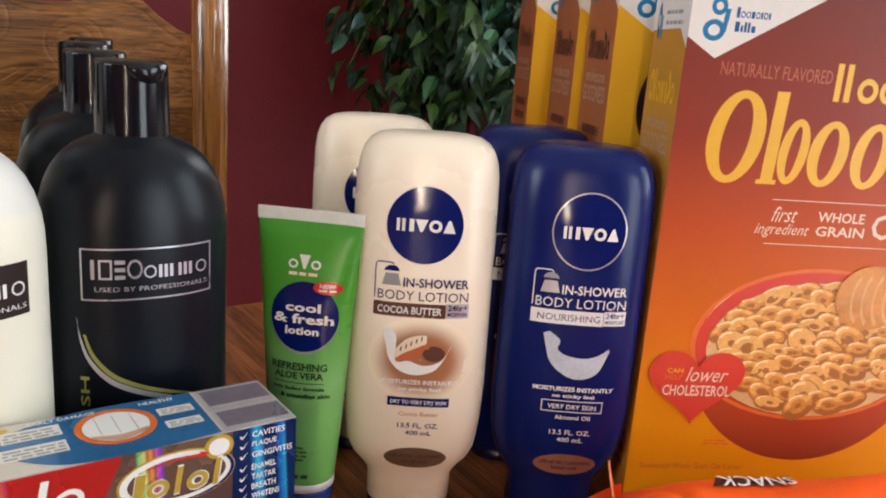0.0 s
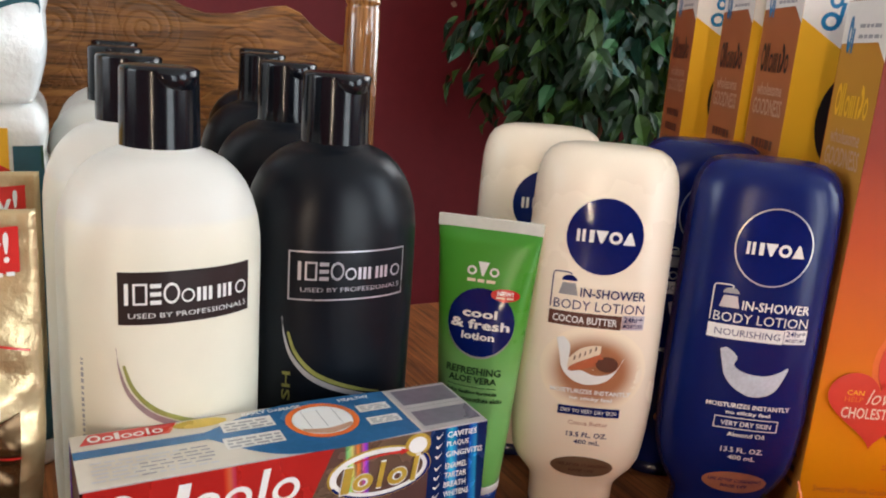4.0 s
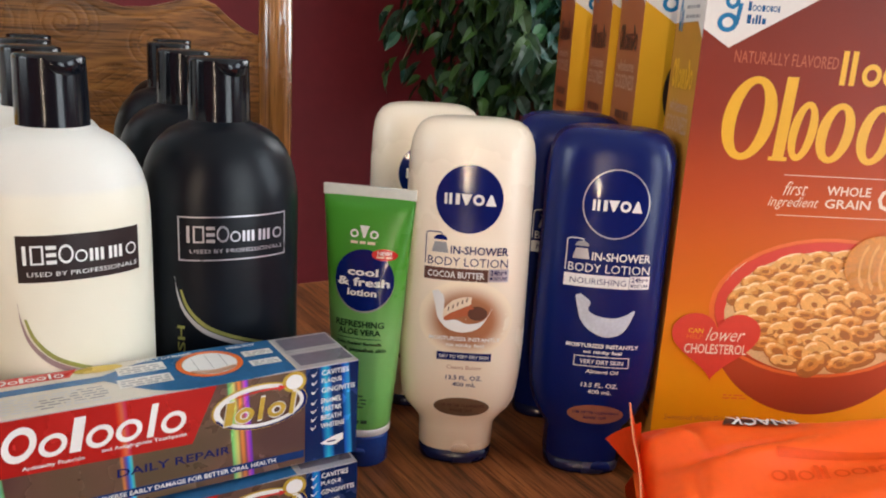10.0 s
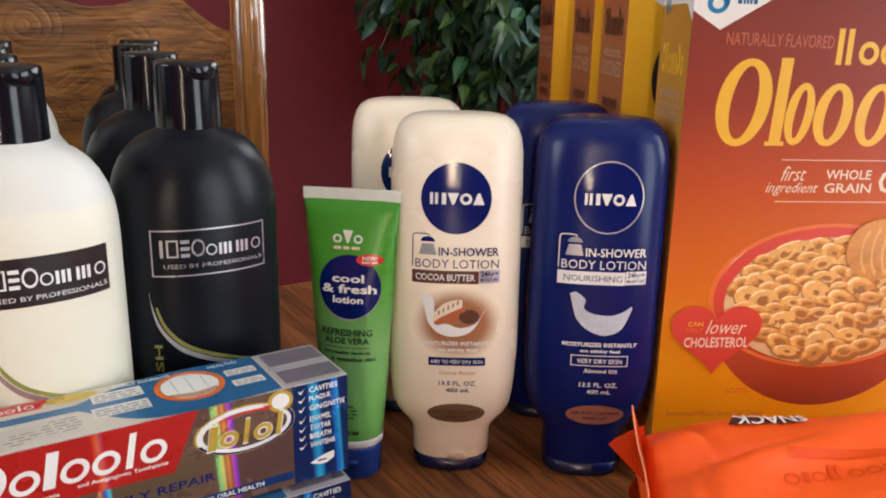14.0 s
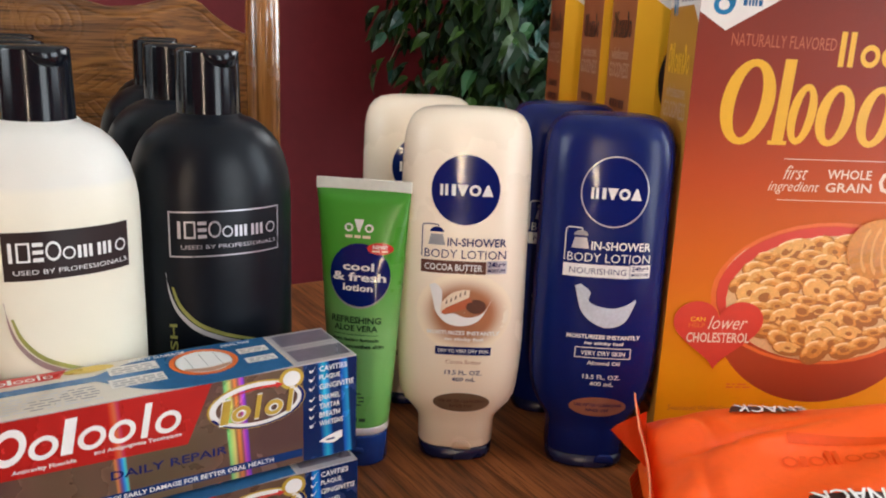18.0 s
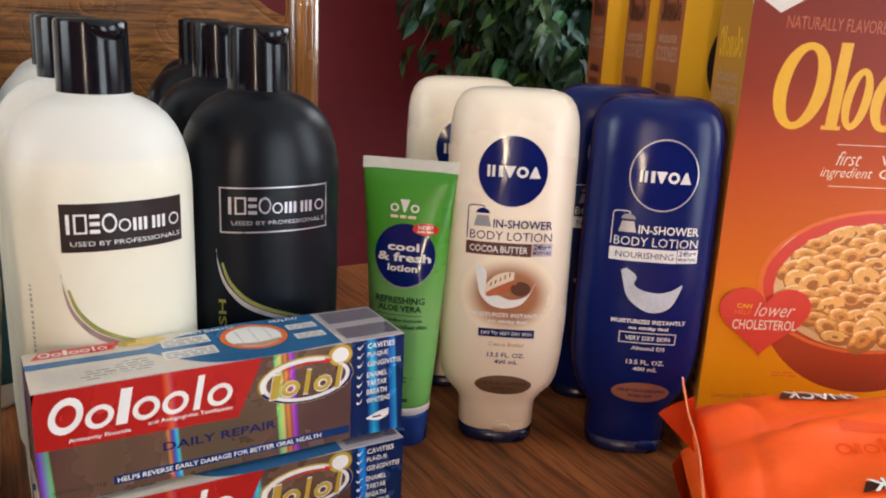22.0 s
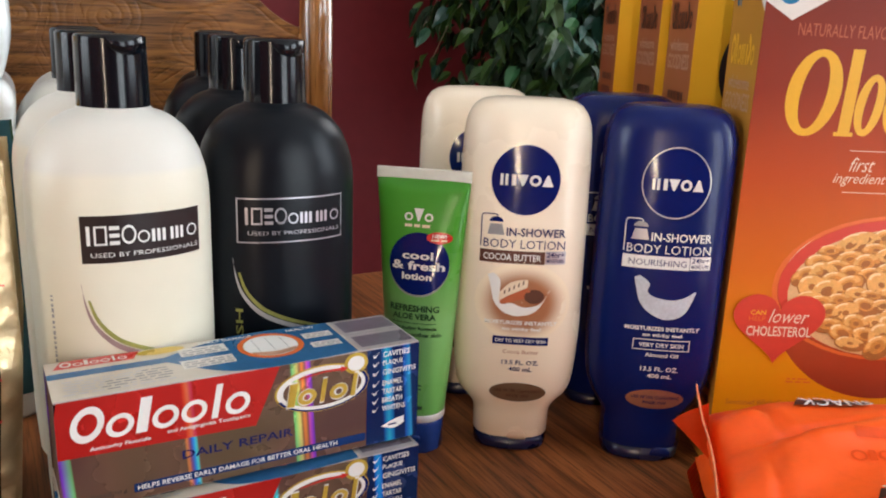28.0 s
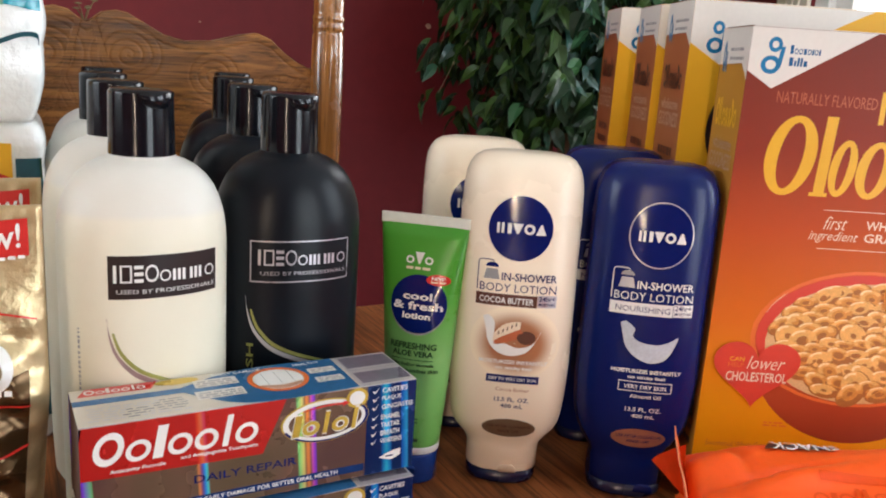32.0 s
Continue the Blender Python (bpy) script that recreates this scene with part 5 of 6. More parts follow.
def toothpaste(m, label, bronze, blue):
    """The front's lower right corner is the origin; the front looks along -y and runs to -x."""
    root = thing("toothpaste_box", m, label, "box", "stack of toothpaste boxes")
    L, D, H = PASTE_L, PASTE_D, PASTE_H
    t = 0.0005
    part("front_panel", box(-L, 0, 0, 0, t, H), bronze, root, "bronze holographic foil panel")
    part("back_panel", box(-L, D - t, 0, 0, D, H), bronze, root)
    part("top_panel", box(-L, t, H - t, 0, D - t, H), FOIL_SILVER, root)
    part("bottom_panel", box(-L, t, 0, 0, D - t, t), CARD_WHITE, root)
    part("end_flap", box(-L + 0.0005, t, t, -L + 0.001, D - t, H - t), CARD_RAW, root)
    part("end_flap", box(-0.001, t, t, -0.0005, D - t, H - t), blue, root)
    # thin bright strips model the glints that light leaves on the folds
    part("fold_glint", box(-L, -0.0002, H - 0.0005, 0, 0.0004, H + 0.0001), FOIL_SILVER, root, "bright strip standing in for the glint on the front fold")
    part("fold_glint", box(-0.0004, -0.0002, 0.0, 0.0002, 0.0004, H - 0.0006), blue, root)
    p = Print(root, lambda u, v, proud: Vector((max(u * 1.0357, -L), -proud, v)), 0.00012)
    p.band("red_panel", FOIL_RED, [(-L, 0.0265), (-0.0845, 0.0245)], [(-L, 0.0530), (-0.0725, 0.0530)], 1)
    p.marks("brand_mark", INK_WHITE, "OoIoolo", -0.1645, 0.0325, -0.0875, 0.0492, 2, lean=0.18, stroke=0.2)
    p.text("drug_line", INK_WHITE, "Anticavity Fluoride", -0.1555, 0.0275, -0.1310, 0.0300, 2)
    p.text("drug_line", INK_WHITE, "and Antigingivitis Toothpaste", -0.1240, 0.0290, -0.0870, 0.0315, 2)
    p.rect("blue_panel", blue, -0.0285, 0.0, 0.0, H, 1)
    p.disc("brand_oval", INK_GOLD, -0.0515, 0.0375, 0.0240, 0.0122, 2)
    p.disc("brand_oval_white", INK_WHITE, -0.0515, 0.0375, 0.0230, 0.0114, 3)
    p.disc("brand_oval_field", bronze, -0.0515, 0.0375, 0.0200, 0.0092, 3.5)
    p.disc("brand_swirl", INK_NAVY, -0.0515, 0.0375, 0.0236, 0.0118, 4, inner=0.93, start=0.55, end=1.1)
    p.disc("brand_sun", INK_GOLD, -0.0345, 0.0475, 0.0062, 0.0056, 4)
    p.disc("brand_sun_face", INK_WHITE, -0.0345, 0.0475, 0.0044, 0.0040, 5)
    p.marks("brand_name_edge", INK_WHITE, "Iolol", -0.0710, 0.0298, -0.0330, 0.0432, 5, lean=0.15, stroke=0.34)
    p.marks("brand_name", INK_GOLD, "Iolol", -0.0705, 0.0305, -0.0335, 0.0425, 7, lean=0.15, stroke=0.24)
    p.band("brand_arrow", INK_RED, [(-0.0640, 0.0440), (-0.0520, 0.0455), (-0.0420, 0.0452)], [(-0.0640, 0.0445), (-0.0520, 0.0464), (-0.0420, 0.0464)], 6)
    p.band("brand_arrow", INK_RED, [(-0.0425, 0.0442), (-0.0388, 0.0457)], [(-0.0425, 0.0474), (-0.0388, 0.0459)], 6, n=4)
    for k, (w, v) in enumerate(zip(("CAVITIES", "PLAQUE", "GINGIVITIS", "ENAMEL", "TARTAR", "BREATH", "WHITENS"), (0.0480, 0.0432, 0.0382, 0.0322, 0.0274, 0.0226, 0.0178))):
        p.band("tick", INK_WHITE, [(-0.0255, v + 0.0014), (-0.0243, v), (-0.0218, v + 0.0034)], [(-0.0250, v + 0.0019), (-0.0242, v + 0.0010), (-0.0216, v + 0.0036)], 2, n=6)
        p.text("benefit_list", INK_WHITE, w, -0.0200, v, -0.0200 + 0.00185 * len(w), v + 0.0029, 2)
    p.band("leaf_badge", INK_WHITE, [(-0.0200, 0.0090), (-0.0130, 0.0070), (-0.0075, 0.0092)], [(-0.0200, 0.0094), (-0.0140, 0.0118), (-0.0075, 0.0130)], 2)
    p.lines("badge_line", INK_NAVY, -0.0165, 0.0090, -0.0105, 0.0106, 1, 3)
    p.text("variety_name", INK_NAVY, "DAILY REPAIR", -0.1180, 0.0150, -0.0665, 0.0192, 1)
    p.rect("blue_band", INK_DEEPBLUE, -0.1390, 0.0035, -0.0290, 0.0078, 1)
    p.text("claim", INK_WHITE, "HELPS REVERSE EARLY DAMAGE FOR BETTER ORAL HEALTH", -0.1375, 0.0044, -0.0440, 0.0068, 2)
    p.text("net_weight", INK_BLACK, "NET WT 4.0 OZ (113 g)", -0.1630, 0.0040, -0.1420, 0.0064, 1)
    p.done()
    top = Print(root, lambda u, v, proud: Vector((max(u * 1.0357, -L), v, H + proud)), 0.00012)
    top.rect("top_print", CARD_TOP, -L, 0.0, -0.0320, D, 1)
    top.rect("top_blue_stripe", INK_STEEL, -L, 0.0240, -0.1180, 0.0305, 2)
    top.band("top_blue_field", INK_STEEL, [(-0.1180, 0.0240), (-0.0900, 0.0), (-0.0330, 0.0)], [(-0.1180, 0.0305), (-0.0850, 0.0445), (-0.0330, 0.0445)], 2)
    top.rect("top_red_mark", INK_RED, -0.1650, 0.0350, -0.1310, 0.0440, 2, slant=0.004)
    top.marks("top_brand_mark", INK_WHITE, "OoIoolo", -0.1620, 0.0365, -0.1330, 0.0425, 3, stroke=0.2)
    top.disc("top_brand_oval", INK_GOLD, -0.1180, 0.0395, 0.0110, 0.0040, 3)
    top.disc("mouth_ring", INK_ORANGE, -0.0690, 0.0250, 0.0160, 0.0165, 3, inner=0.82)
    top.disc("mouth_picture", INK_WHITE, -0.0690, 0.0250, 0.0135, 0.0138, 3)
    top.band("gum_picture", INK_TAN, [(-0.0800, 0.0160), (-0.0690, 0.0118), (-0.0580, 0.0160)], [(-0.0800, 0.0190), (-0.0690, 0.0165), (-0.0580, 0.0190)], 4)
    for u in (-0.0760, -0.0690, -0.0620):
        top.rect("tooth_gap", INK_GREY, u, 0.0180, u + 0.0003, 0.0350, 4, nu=1)
    for u0, v0, u1, v1 in ((-0.1110, 0.0270, -0.0890, 0.0370), (-0.1130, 0.0120, -0.0890, 0.0220), (-0.0510, 0.0260, -0.0360, 0.0330), (-0.0510, 0.0130, -0.0360, 0.0200)):
        top.rect("top_caption", CARD_WHITE, u0, v0, u1, v1, 3)
        top.close("top_caption")
        top.lines("top_caption_text", INK_GREY, u0 + 0.001, v0 + 0.001, u1 - 0.001, v1 - 0.001, 3, 4)
    top.text("top_heading", INK_WHITE, "EARLY DAMAGE", -0.1000, 0.0395, -0.0740, 0.0425, 3)
    top.text("top_heading", INK_WHITE, "HEALTHY", -0.0560, 0.0395, -0.0410, 0.0425, 3)
    top.lines("top_small_print", INK_SILVER, -0.1640, 0.0040, -0.1180, 0.0210, 6, 3, fill=0.4)
    top.rect("slate_panel", INK_SLATE, -0.0295, 0.0040, -0.0010, 0.0190, 1)
    top.close("slate_panel")
    top.rect("slate_panel", INK_SLATE, -0.0295, 0.0260, -0.0010, 0.0420, 1)
    for v in (0.0005, 0.0225, 0.0440):
        top.rect("fold_line", INK_GREY, -0.0310, v, -0.0005, v + 0.0004, 1)
    top.done()
    return root


toothpaste(pose(-0.0585, 0.3340, TABLE, 0, 0, 35.0), "red and bronze foil toothpaste carton lying on the table", FOIL_BRONZE_LOW, FOIL_BLUE_LOW)
toothpaste(pose(-0.0606, 0.3393, TABLE + PASTE_H + 0.0030, 0, 0, 35.9), "red and bronze foil toothpaste carton stacked on another", FOIL_BRONZE, FOIL_BLUE)

# ---- cereal boxes ----


def cereal(m, honey, width, depth, height):
    label = "brown and orange honey cereal box picturing a red bowl" if honey else "yellow cereal box with a white top and brown side panel"
    root = thing("cereal_box", m, label, "cereal box", "row of cereal boxes")
    card_box(root, width, depth, height, CARD_HONEY if honey else CARD_YELLOW, CARD_SIDE_GOLD if honey else CARD_SIDE, CARD_RAW)
    p = Print(root, flat_front, 0.00004)
    H = height
    if honey:
        p.band("white_corner", CARD_WHITE, [(0.0, H - 0.026), (0.016, H - 0.036), (0.076, H - 0.0002)], [(0.0, H - 0.0002), (0.038, H - 0.0002), (0.0762, H - 0.0002)], 1, n=24, smooth=False)
    else:
        p.band("white_corner", CARD_WHITE, [(0.0, H - 0.029), (0.034, H - 0.050), (0.108, H - 0.010), (0.128, H - 0.0002)], [(0.0, H - 0.0002), (0.05, H - 0.0002), (0.115, H - 0.0002), (0.1282, H - 0.0002)], 1, n=36, smooth=False)
    lx = 0.009 if honey else 0.013
    ly = H - (0.016 if honey else 0.024)
    p.disc("logo_swirl", INK_BLUE, lx + 0.006, ly + 0.006, 0.0042, 0.0045, 2, inner=0.46)
    p.disc("logo_swirl", INK_BLUE, lx + 0.0045, ly - 0.006, 0.0060, 0.0054, 2, inner=0.52)
    p.band("logo_swirl", INK_BLUE, [(lx + 0.0085, ly - 0.007), (lx + 0.0096, ly + 0.005)], [(lx + 0.0108, ly - 0.007), (lx + 0.0124, ly + 0.005)], 2)
    p.marks("maker_mark", INK_STEEL, "Booboioi", lx + 0.015, ly + 0.001, lx + 0.034, ly + 0.0062, 2, stroke=0.2)
    p.marks("maker_mark", INK_STEEL, "BiIIb", lx + 0.015, ly - 0.006, lx + 0.027, ly - 0.001, 2, stroke=0.2)
    if honey:
        p.text("flavour_line", INK_RUST, "NATURALLY FLAVORED", 0.0205, 0.2720, 0.0825, 0.2790, 2, rise=-0.001)
        p.marks("brand_name_small", INK_YELLOW, "Hoooi", 0.0836, 0.2622, 0.1420, 0.2820, 2, stroke=0.24)
        # large yellow mark over the whole front: rings with heavy flanks, and bars
        def ring(cu, cv, ru, rv, flank, waist):
            p.grid("brand_mark", INK_YELLOW, lambda s, t: (cu + (ru - flank * (1 - t)) * math.cos(2 * math.pi * s) + 0.10 * rv * math.sin(2 * math.pi * s), cv + (rv - waist * (1 - t)) * math.sin(2 * math.pi * s)), 32, 1, 2)
            p.close("brand_mark")

        def bar(u0, u1, top):
            p.rect("brand_mark", INK_YELLOW, u0, 0.2165, u1, top, 2, slant=0.0022)
            p.rect("brand_mark", INK_YELLOW, u0 - 0.0022, 0.2160, u1 + 0.0022, 0.2184, 3)
            p.close("brand_mark")
        ring(0.0345, 0.2402, 0.0158, 0.0248, 0.0082, 0.0042)
        bar(0.0515, 0.0585, 0.2655)
        ring(0.0680, 0.2342, 0.0082, 0.0178, 0.0054, 0.0040)
        for u in (0.0878, 0.1128):
            ring(u, 0.2340, 0.0112, 0.0180, 0.0066, 0.0038)
        bar(0.1275, 0.1345, 0.2515)
        p.disc("brand_mark", INK_YELLOW, 0.1395, 0.2478, 0.0034, 0.0038, 2)
        p.close("brand_mark")
        bar(0.1465, 0.1535, 0.2515)
        p.disc("brand_mark", INK_YELLOW, 0.1510, 0.2600, 0.0040, 0.0042, 2)
        p.close("brand_mark")
        for u, r in ((0.1700, 0.0125), (0.1960, 0.0105)):
            ring(u, 0.2340, r, 0.0180, 0.0066, 0.0038)
        p.rect("rule", INK_PALE, 0.0610, 0.2076, 0.1950, 0.2080, 2)
        p.rect("rule", INK_PALE, 0.0600, 0.1828, 0.1950, 0.1832, 2)
        p.text("grain_claim", INK_PALE, "first", 0.0615, 0.1955, 0.0755, 0.2040, 2, lean=0.3)
        p.text("grain_claim", INK_PALE, "ingredient", 0.0530, 0.1865, 0.0835, 0.1945, 2, lean=0.3)
        p.text("grain_claim", INK_PALE, "WHOLE", 0.0890, 0.1965, 0.1165, 0.2022, 2)
        p.text("grain_claim", INK_PALE, "GRAIN", 0.0890, 0.1885, 0.1175, 0.1942, 2)
        p.text("grain_claim", INK_PALE, "OATS", 0.1215, 0.1880, 0.1680, 0.2025, 2)
        # picture of the bowl
        p.disc("bowl_picture", BOWL_RED, 0.1005, 0.1200, 0.0715, 0.0690, 2, start=0.5, end=1.0)
        p.disc("bowl_picture", BOWL_RED, 0.1005, 0.1235, 0.0732, 0.0458, 3)
        p.disc("bowl_rim", INK_ORANGE, 0.1005, 0.1235, 0.0738, 0.0464, 4, inner=0.955)
        p.disc("bowl_inside", INK_HEART, 0.1005, 0.1240, 0.0700, 0.0432, 4)
        p.disc("milk_picture", MILK, 0.1020, 0.1205, 0.0652, 0.0410, 5)
        p.band("bowl_glint", INK_PALE, [(0.0345, 0.1380), (0.0390, 0.1450), (0.0470, 0.1530)], [(0.0350, 0.1392), (0.0400, 0.1468), (0.0475, 0.1535)], 5)
        rnd = random.Random(5)
        spots = []
        tries = 0
        while len(spots) < 88 and tries < 6000:
            tries += 1
            a, r = rnd.uniform(0, 2 * math.pi), math.sqrt(rnd.random())
            s, t = 0.1015 + 0.0590 * r * math.cos(a), 0.1215 + 0.0365 * r * math.sin(a)
            if all(math.hypot(s - q[0], (t - q[1]) * 1.2) > 0.0086 for q in spots):
                spots.append((s, t))
        spots.sort(key=lambda q: -q[1])
        for k, (s, t) in enumerate(spots):
            for name in ("oat_shadow", "oat_ring", "oat_ring_light"):
                p.close(name)
            size = rnd.uniform(0.0078, 0.0098)
            flat, lean, lay, hole = rnd.uniform(0.42, 1.0), rnd.uniform(-0.65, 0.65), 6 + 0.24 * k, rnd.uniform(0.20, 0.42)
            p.disc("oat_shadow", OAT_DARK, s + 0.0003, t - 0.0006, size * 1.10, size * flat * 1.12, lay, inner=0.004, lean=lean, n=16)
            p.disc("oat_ring", OAT if k % 3 else OAT_LIGHT, s, t, size, size * flat, lay + 1, inner=hole, lean=lean, n=16)
            p.close("oat_shade")
            p.disc("oat_shade", OAT_DARK, s + 0.0002, t - 0.0002, size * 0.97, size * flat * 0.97, lay + 1.5, inner=0.62, start=0.60, end=1.02, lean=lean, n=10)
            p.close("oat_glint")
            p.disc("oat_glint", OAT_GLINT, s - 0.0012, t + 0.0010, size * 0.80, size * flat * 0.78, lay + 3, inner=0.78, start=0.22, end=0.44, lean=lean, n=6)
            p.disc("oat_ring_light", OAT_LIGHT, s - 0.0003, t + 0.0005, size * 0.86, size * flat * 0.84, lay + 2, inner=0.60, start=0.08, end=0.58, lean=lean, n=10)
        p.disc("honey_dipper", HONEY, 0.1290, 0.1540, 0.0212, 0.0190, 32)
        for k in range(5):
            p.disc("dipper_groove", OAT_LIGHT, 0.1230 + 0.0065 * k, 0.1530, 0.0060, 0.0165 - 0.0012 * abs(k - 1.5), 33, inner=0.78, start=0.30, end=0.72, n=14)
        p.rect("dipper_handle", INK_GOLD, 0.1500, 0.1510, 0.1750, 0.1530, 32)
        p.rect("dipper_grip", INK_YELLOW, 0.1680, 0.1480, 0.1950, 0.1560, 33)
        # heart badge
        heart = [(16 * math.sin(t) ** 3, 13 * math.cos(t) - 5 * math.cos(2 * t) - 2 * math.cos(3 * t) - math.cos(4 * t)) for t in [2 * math.pi * i / 60 for i in range(61)]]
        p.band("heart_badge", INK_HEART, [(0.0345, 0.0990)] * 61, [(0.0335 + 0.00178 * a, 0.0994 + 0.00158 * b) for a, b in heart], 34, n=60, smooth=False)
        p.text("heart_text", INK_YELLOW, "CAN", 0.0155, 0.1050, 0.0250, 0.1080, 35)
        p.text("heart_text_small", INK_ORANGE, "HELP", 0.0148, 0.1010, 0.0252, 0.1040, 35)
        p.text("heart_text_white", INK_PALE, "lower", 0.0270, 0.1000, 0.0505, 0.1090, 35, lean=0.3)
        p.text("heart_text_white", INK_PALE, "CHOLESTEROL", 0.0142, 0.0912, 0.0545, 0.0978, 35)
        p.text("gluten_word", INK_BLACK, "Gluten", 0.1650, 0.0600, 0.2020, 0.0720, 2)
        p.text("cereal_kind", INK_RUST, "Sweetened Whole Grain Oat Cereal", 0.0080, 0.0440, 0.0700, 0.0478, 2)
        p.lines("small_print", INK_ORANGE, 0.0440, 0.0600, 0.0600, 0.0640, 2, 2)
    else:
        p.disc("brand_mark", INK_BLACK, 0.0530, 0.2480, 0.0340, 0.0380, 2, inner=0.62, start=0.1, end=0.9)
        p.rect("brand_mark", INK_BLACK, 0.1150, 0.2210, 0.1250, 0.2900, 2)
        p.disc("brand_mark", INK_BLACK, 0.1600, 0.2440, 0.0200, 0.0230, 2, inner=0.55)
    p.done()
    side = Print(root, lambda u, v, proud: Vector((-proud, depth - u, v)), 0.0001)
    d = depth
    side.band("side_white_top", CARD_WHITE, [(0.0, H - 0.023), (d * 0.8, H - 0.022), (d, H - 0.032)], [(0.0, H - 0.0002), (d * 0.8, H - 0.0002), (d, H - 0.0002)], 1, smooth=False)
    side.marks("side_logo", INK_BLUE, "Oi", d * 0.12, H - 0.028, d * 0.28, H - 0.008, 2)
    side.lines("side_small_print", INK_GREY, d * 0.36, H - 0.020, d * 0.85, H - 0.009, 2, 2, fill=0.35)
    side.marks("side_brand_mark", INK_YELLOW if honey else INK_BLACK, "OHowiDo", d * 0.12, H - 0.062, d * 0.86, H - 0.044, 2, stroke=0.22)
    side.text("side_claim", INK_TAN, "wholesome", d * 0.15, H - 0.0765, d * 0.82, H - 0.0685, 2)
    side.text("side_claim", INK_TAN, "GOODNESS", d * 0.10, H - 0.0890, d * 0.88, H - 0.0785, 2)
    side.lines("side_print", INK_BROWN, d * 0.22, H - 0.145, d * 0.80, H - 0.098, 4, 2, fill=0.5)
    side.lines("side_print", INK_BROWN, d * 0.18, 0.04, d * 0.84, H - 0.165, 12, 2, fill=0.45, seed=8)
    side.done()
    return root


cereal(pose(0.1170, 0.4375, TABLE, 0, 0, 6.5), True, 0.228, 0.052, 0.316)
for x, y, yaw, tall in ((0.0945, 0.5150, 8.8, 0.336), (0.0805, 0.5780, 9.0, 0.336), (0.0610, 0.6900, 8.5, 0.340)):
    cereal(pose(x, y, TABLE, 0, 0, yaw), False, 0.228, 0.057, tall)

# ---- snack bags ----


def pillow_bag(m, width, depth, thick, label, seed, letters=True, fin_up=0.012, fin_out=0.0, fin_tip=1.0, skew=0.0):
    """A heat-sealed film bag lying flat: puffed body, crimped end fins along the left and right, creases. Origin at its middle, on its underside."""
    rnd = random.Random(seed)
    root = thing("snack_bag", m, label, "snack bag", "stack of snack bags")
    nx, ny = 90, 60
    ph = [rnd.uniform(0, 6.28) for _ in range(8)]

    def skin(s, t, sign):
        a = max(0.0, 1 - abs(2 * s - 1) ** 7.0) ** 0.55
        b = max(0.0, 1 - abs(2 * t - 1) ** 4.0) ** 0.55
        h = thick / 2 * a * b
        edge = 1 - min(1, min(s, 1 - s) * 5)
        dent = -0.0030 * math.exp(-((t - 0.66 - 0.30 * (s - 0.10)) / 0.022) ** 2) * math.exp(-((s - 0.22) / 0.14) ** 2) + 0.0022 * math.exp(-((t - 0.58 - 0.30 * (s - 0.1)) / 0.05) ** 2) * math.exp(-((s - 0.22) / 0.14) ** 2)
        dent += -0.0022 * math.exp(-((s - 0.13 + 0.25 * (t - 0.8)) / 0.018) ** 2) * math.exp(-((t - 0.82) / 0.18) ** 2) - 0.0020 * math.exp(-((s - 0.10) / 0.015) ** 2) * math.exp(-((t - 0.45) / 0.2) ** 2)
        crease = dent + 0.0022 * math.sin(22 * t + 6 * s + ph[0]) * edge + 0.0012 * math.sin(13 * s - 17 * t + ph[1]) + 0.0014 * math.sin(31 * t + 9 * s + ph[2]) * edge
        pull = 0.010 * edge * math.sin(3.3 * t + ph[3]) * 0.4
        return Vector(((s - 0.5) * width + pull * 0.2 + skew * (t - 0.5) * depth, (t - 0.5) * depth * (1 + 0.03 * edge), thick / 2 + sign * (h + crease * a * b * 1.6)))
    bm = bmesh.new()
    rows = {}
    for sign in (1, -1):
        rows[sign] = [[bm.verts.new(skin(i / nx, j / ny, sign)) for i in range(nx + 1)] for j in range(ny + 1)]
        for j in range(ny):
            for i in range(nx):
                q = (rows[sign][j][i], rows[sign][j][i + 1], rows[sign][j + 1][i + 1], rows[sign][j + 1][i])
                bm.faces.new(q if sign > 0 else q[::-1])
    bmesh.ops.remove_doubles(bm, verts=bm.verts, dist=1e-5)
    part("bag_body", bm, BAG_ORANGE, root, smooth=True)
    for side in (-1, 1):
        bm = bmesh.new()
        a, b = [], []
        n = 60
        for k in range(n + 1):
            t = k / n
            y = (t - 0.5) * depth * 1.02
            wob = 0.0012 * math.sin(9 * t + ph[4] + side)
            zig = 0.0004 * (1 if k % 2 else -1)
            a.append(bm.verts.new((side * width * 0.494 + skew * y, y, thick * 0.55 + zig)))
            b.append(bm.verts.new((skew * y + side * (width * 0.494 + 0.0050 + wob + fin_out * max(0.0, t - 0.75)), y + 0.004 * max(0.0, t - 0.7), thick * 0.55 + fin_up * (0.75 + 0.25 * t) + 0.030 * fin_tip * max(0.0, t - 0.82) + zig)))
        for k in range(n):
            bm.faces.new((a[k], a[k + 1], b[k + 1], b[k]))
        rim = [v.co.copy() for v in b] if side < 0 and letters else None
        bmesh.ops.solidify(bm, geom=bm.faces[:], thickness=0.0006)
        fin = part("crimped_fin", bm, BAG_ORANGE, root, smooth=False)
        if rim:
            # thin tube in a lighter orange along the fin's rim
            part("fin_edge", tube(rim, 0.0005, 6), BAG_PALE, fin, "pale edge of the seal", smooth=True)

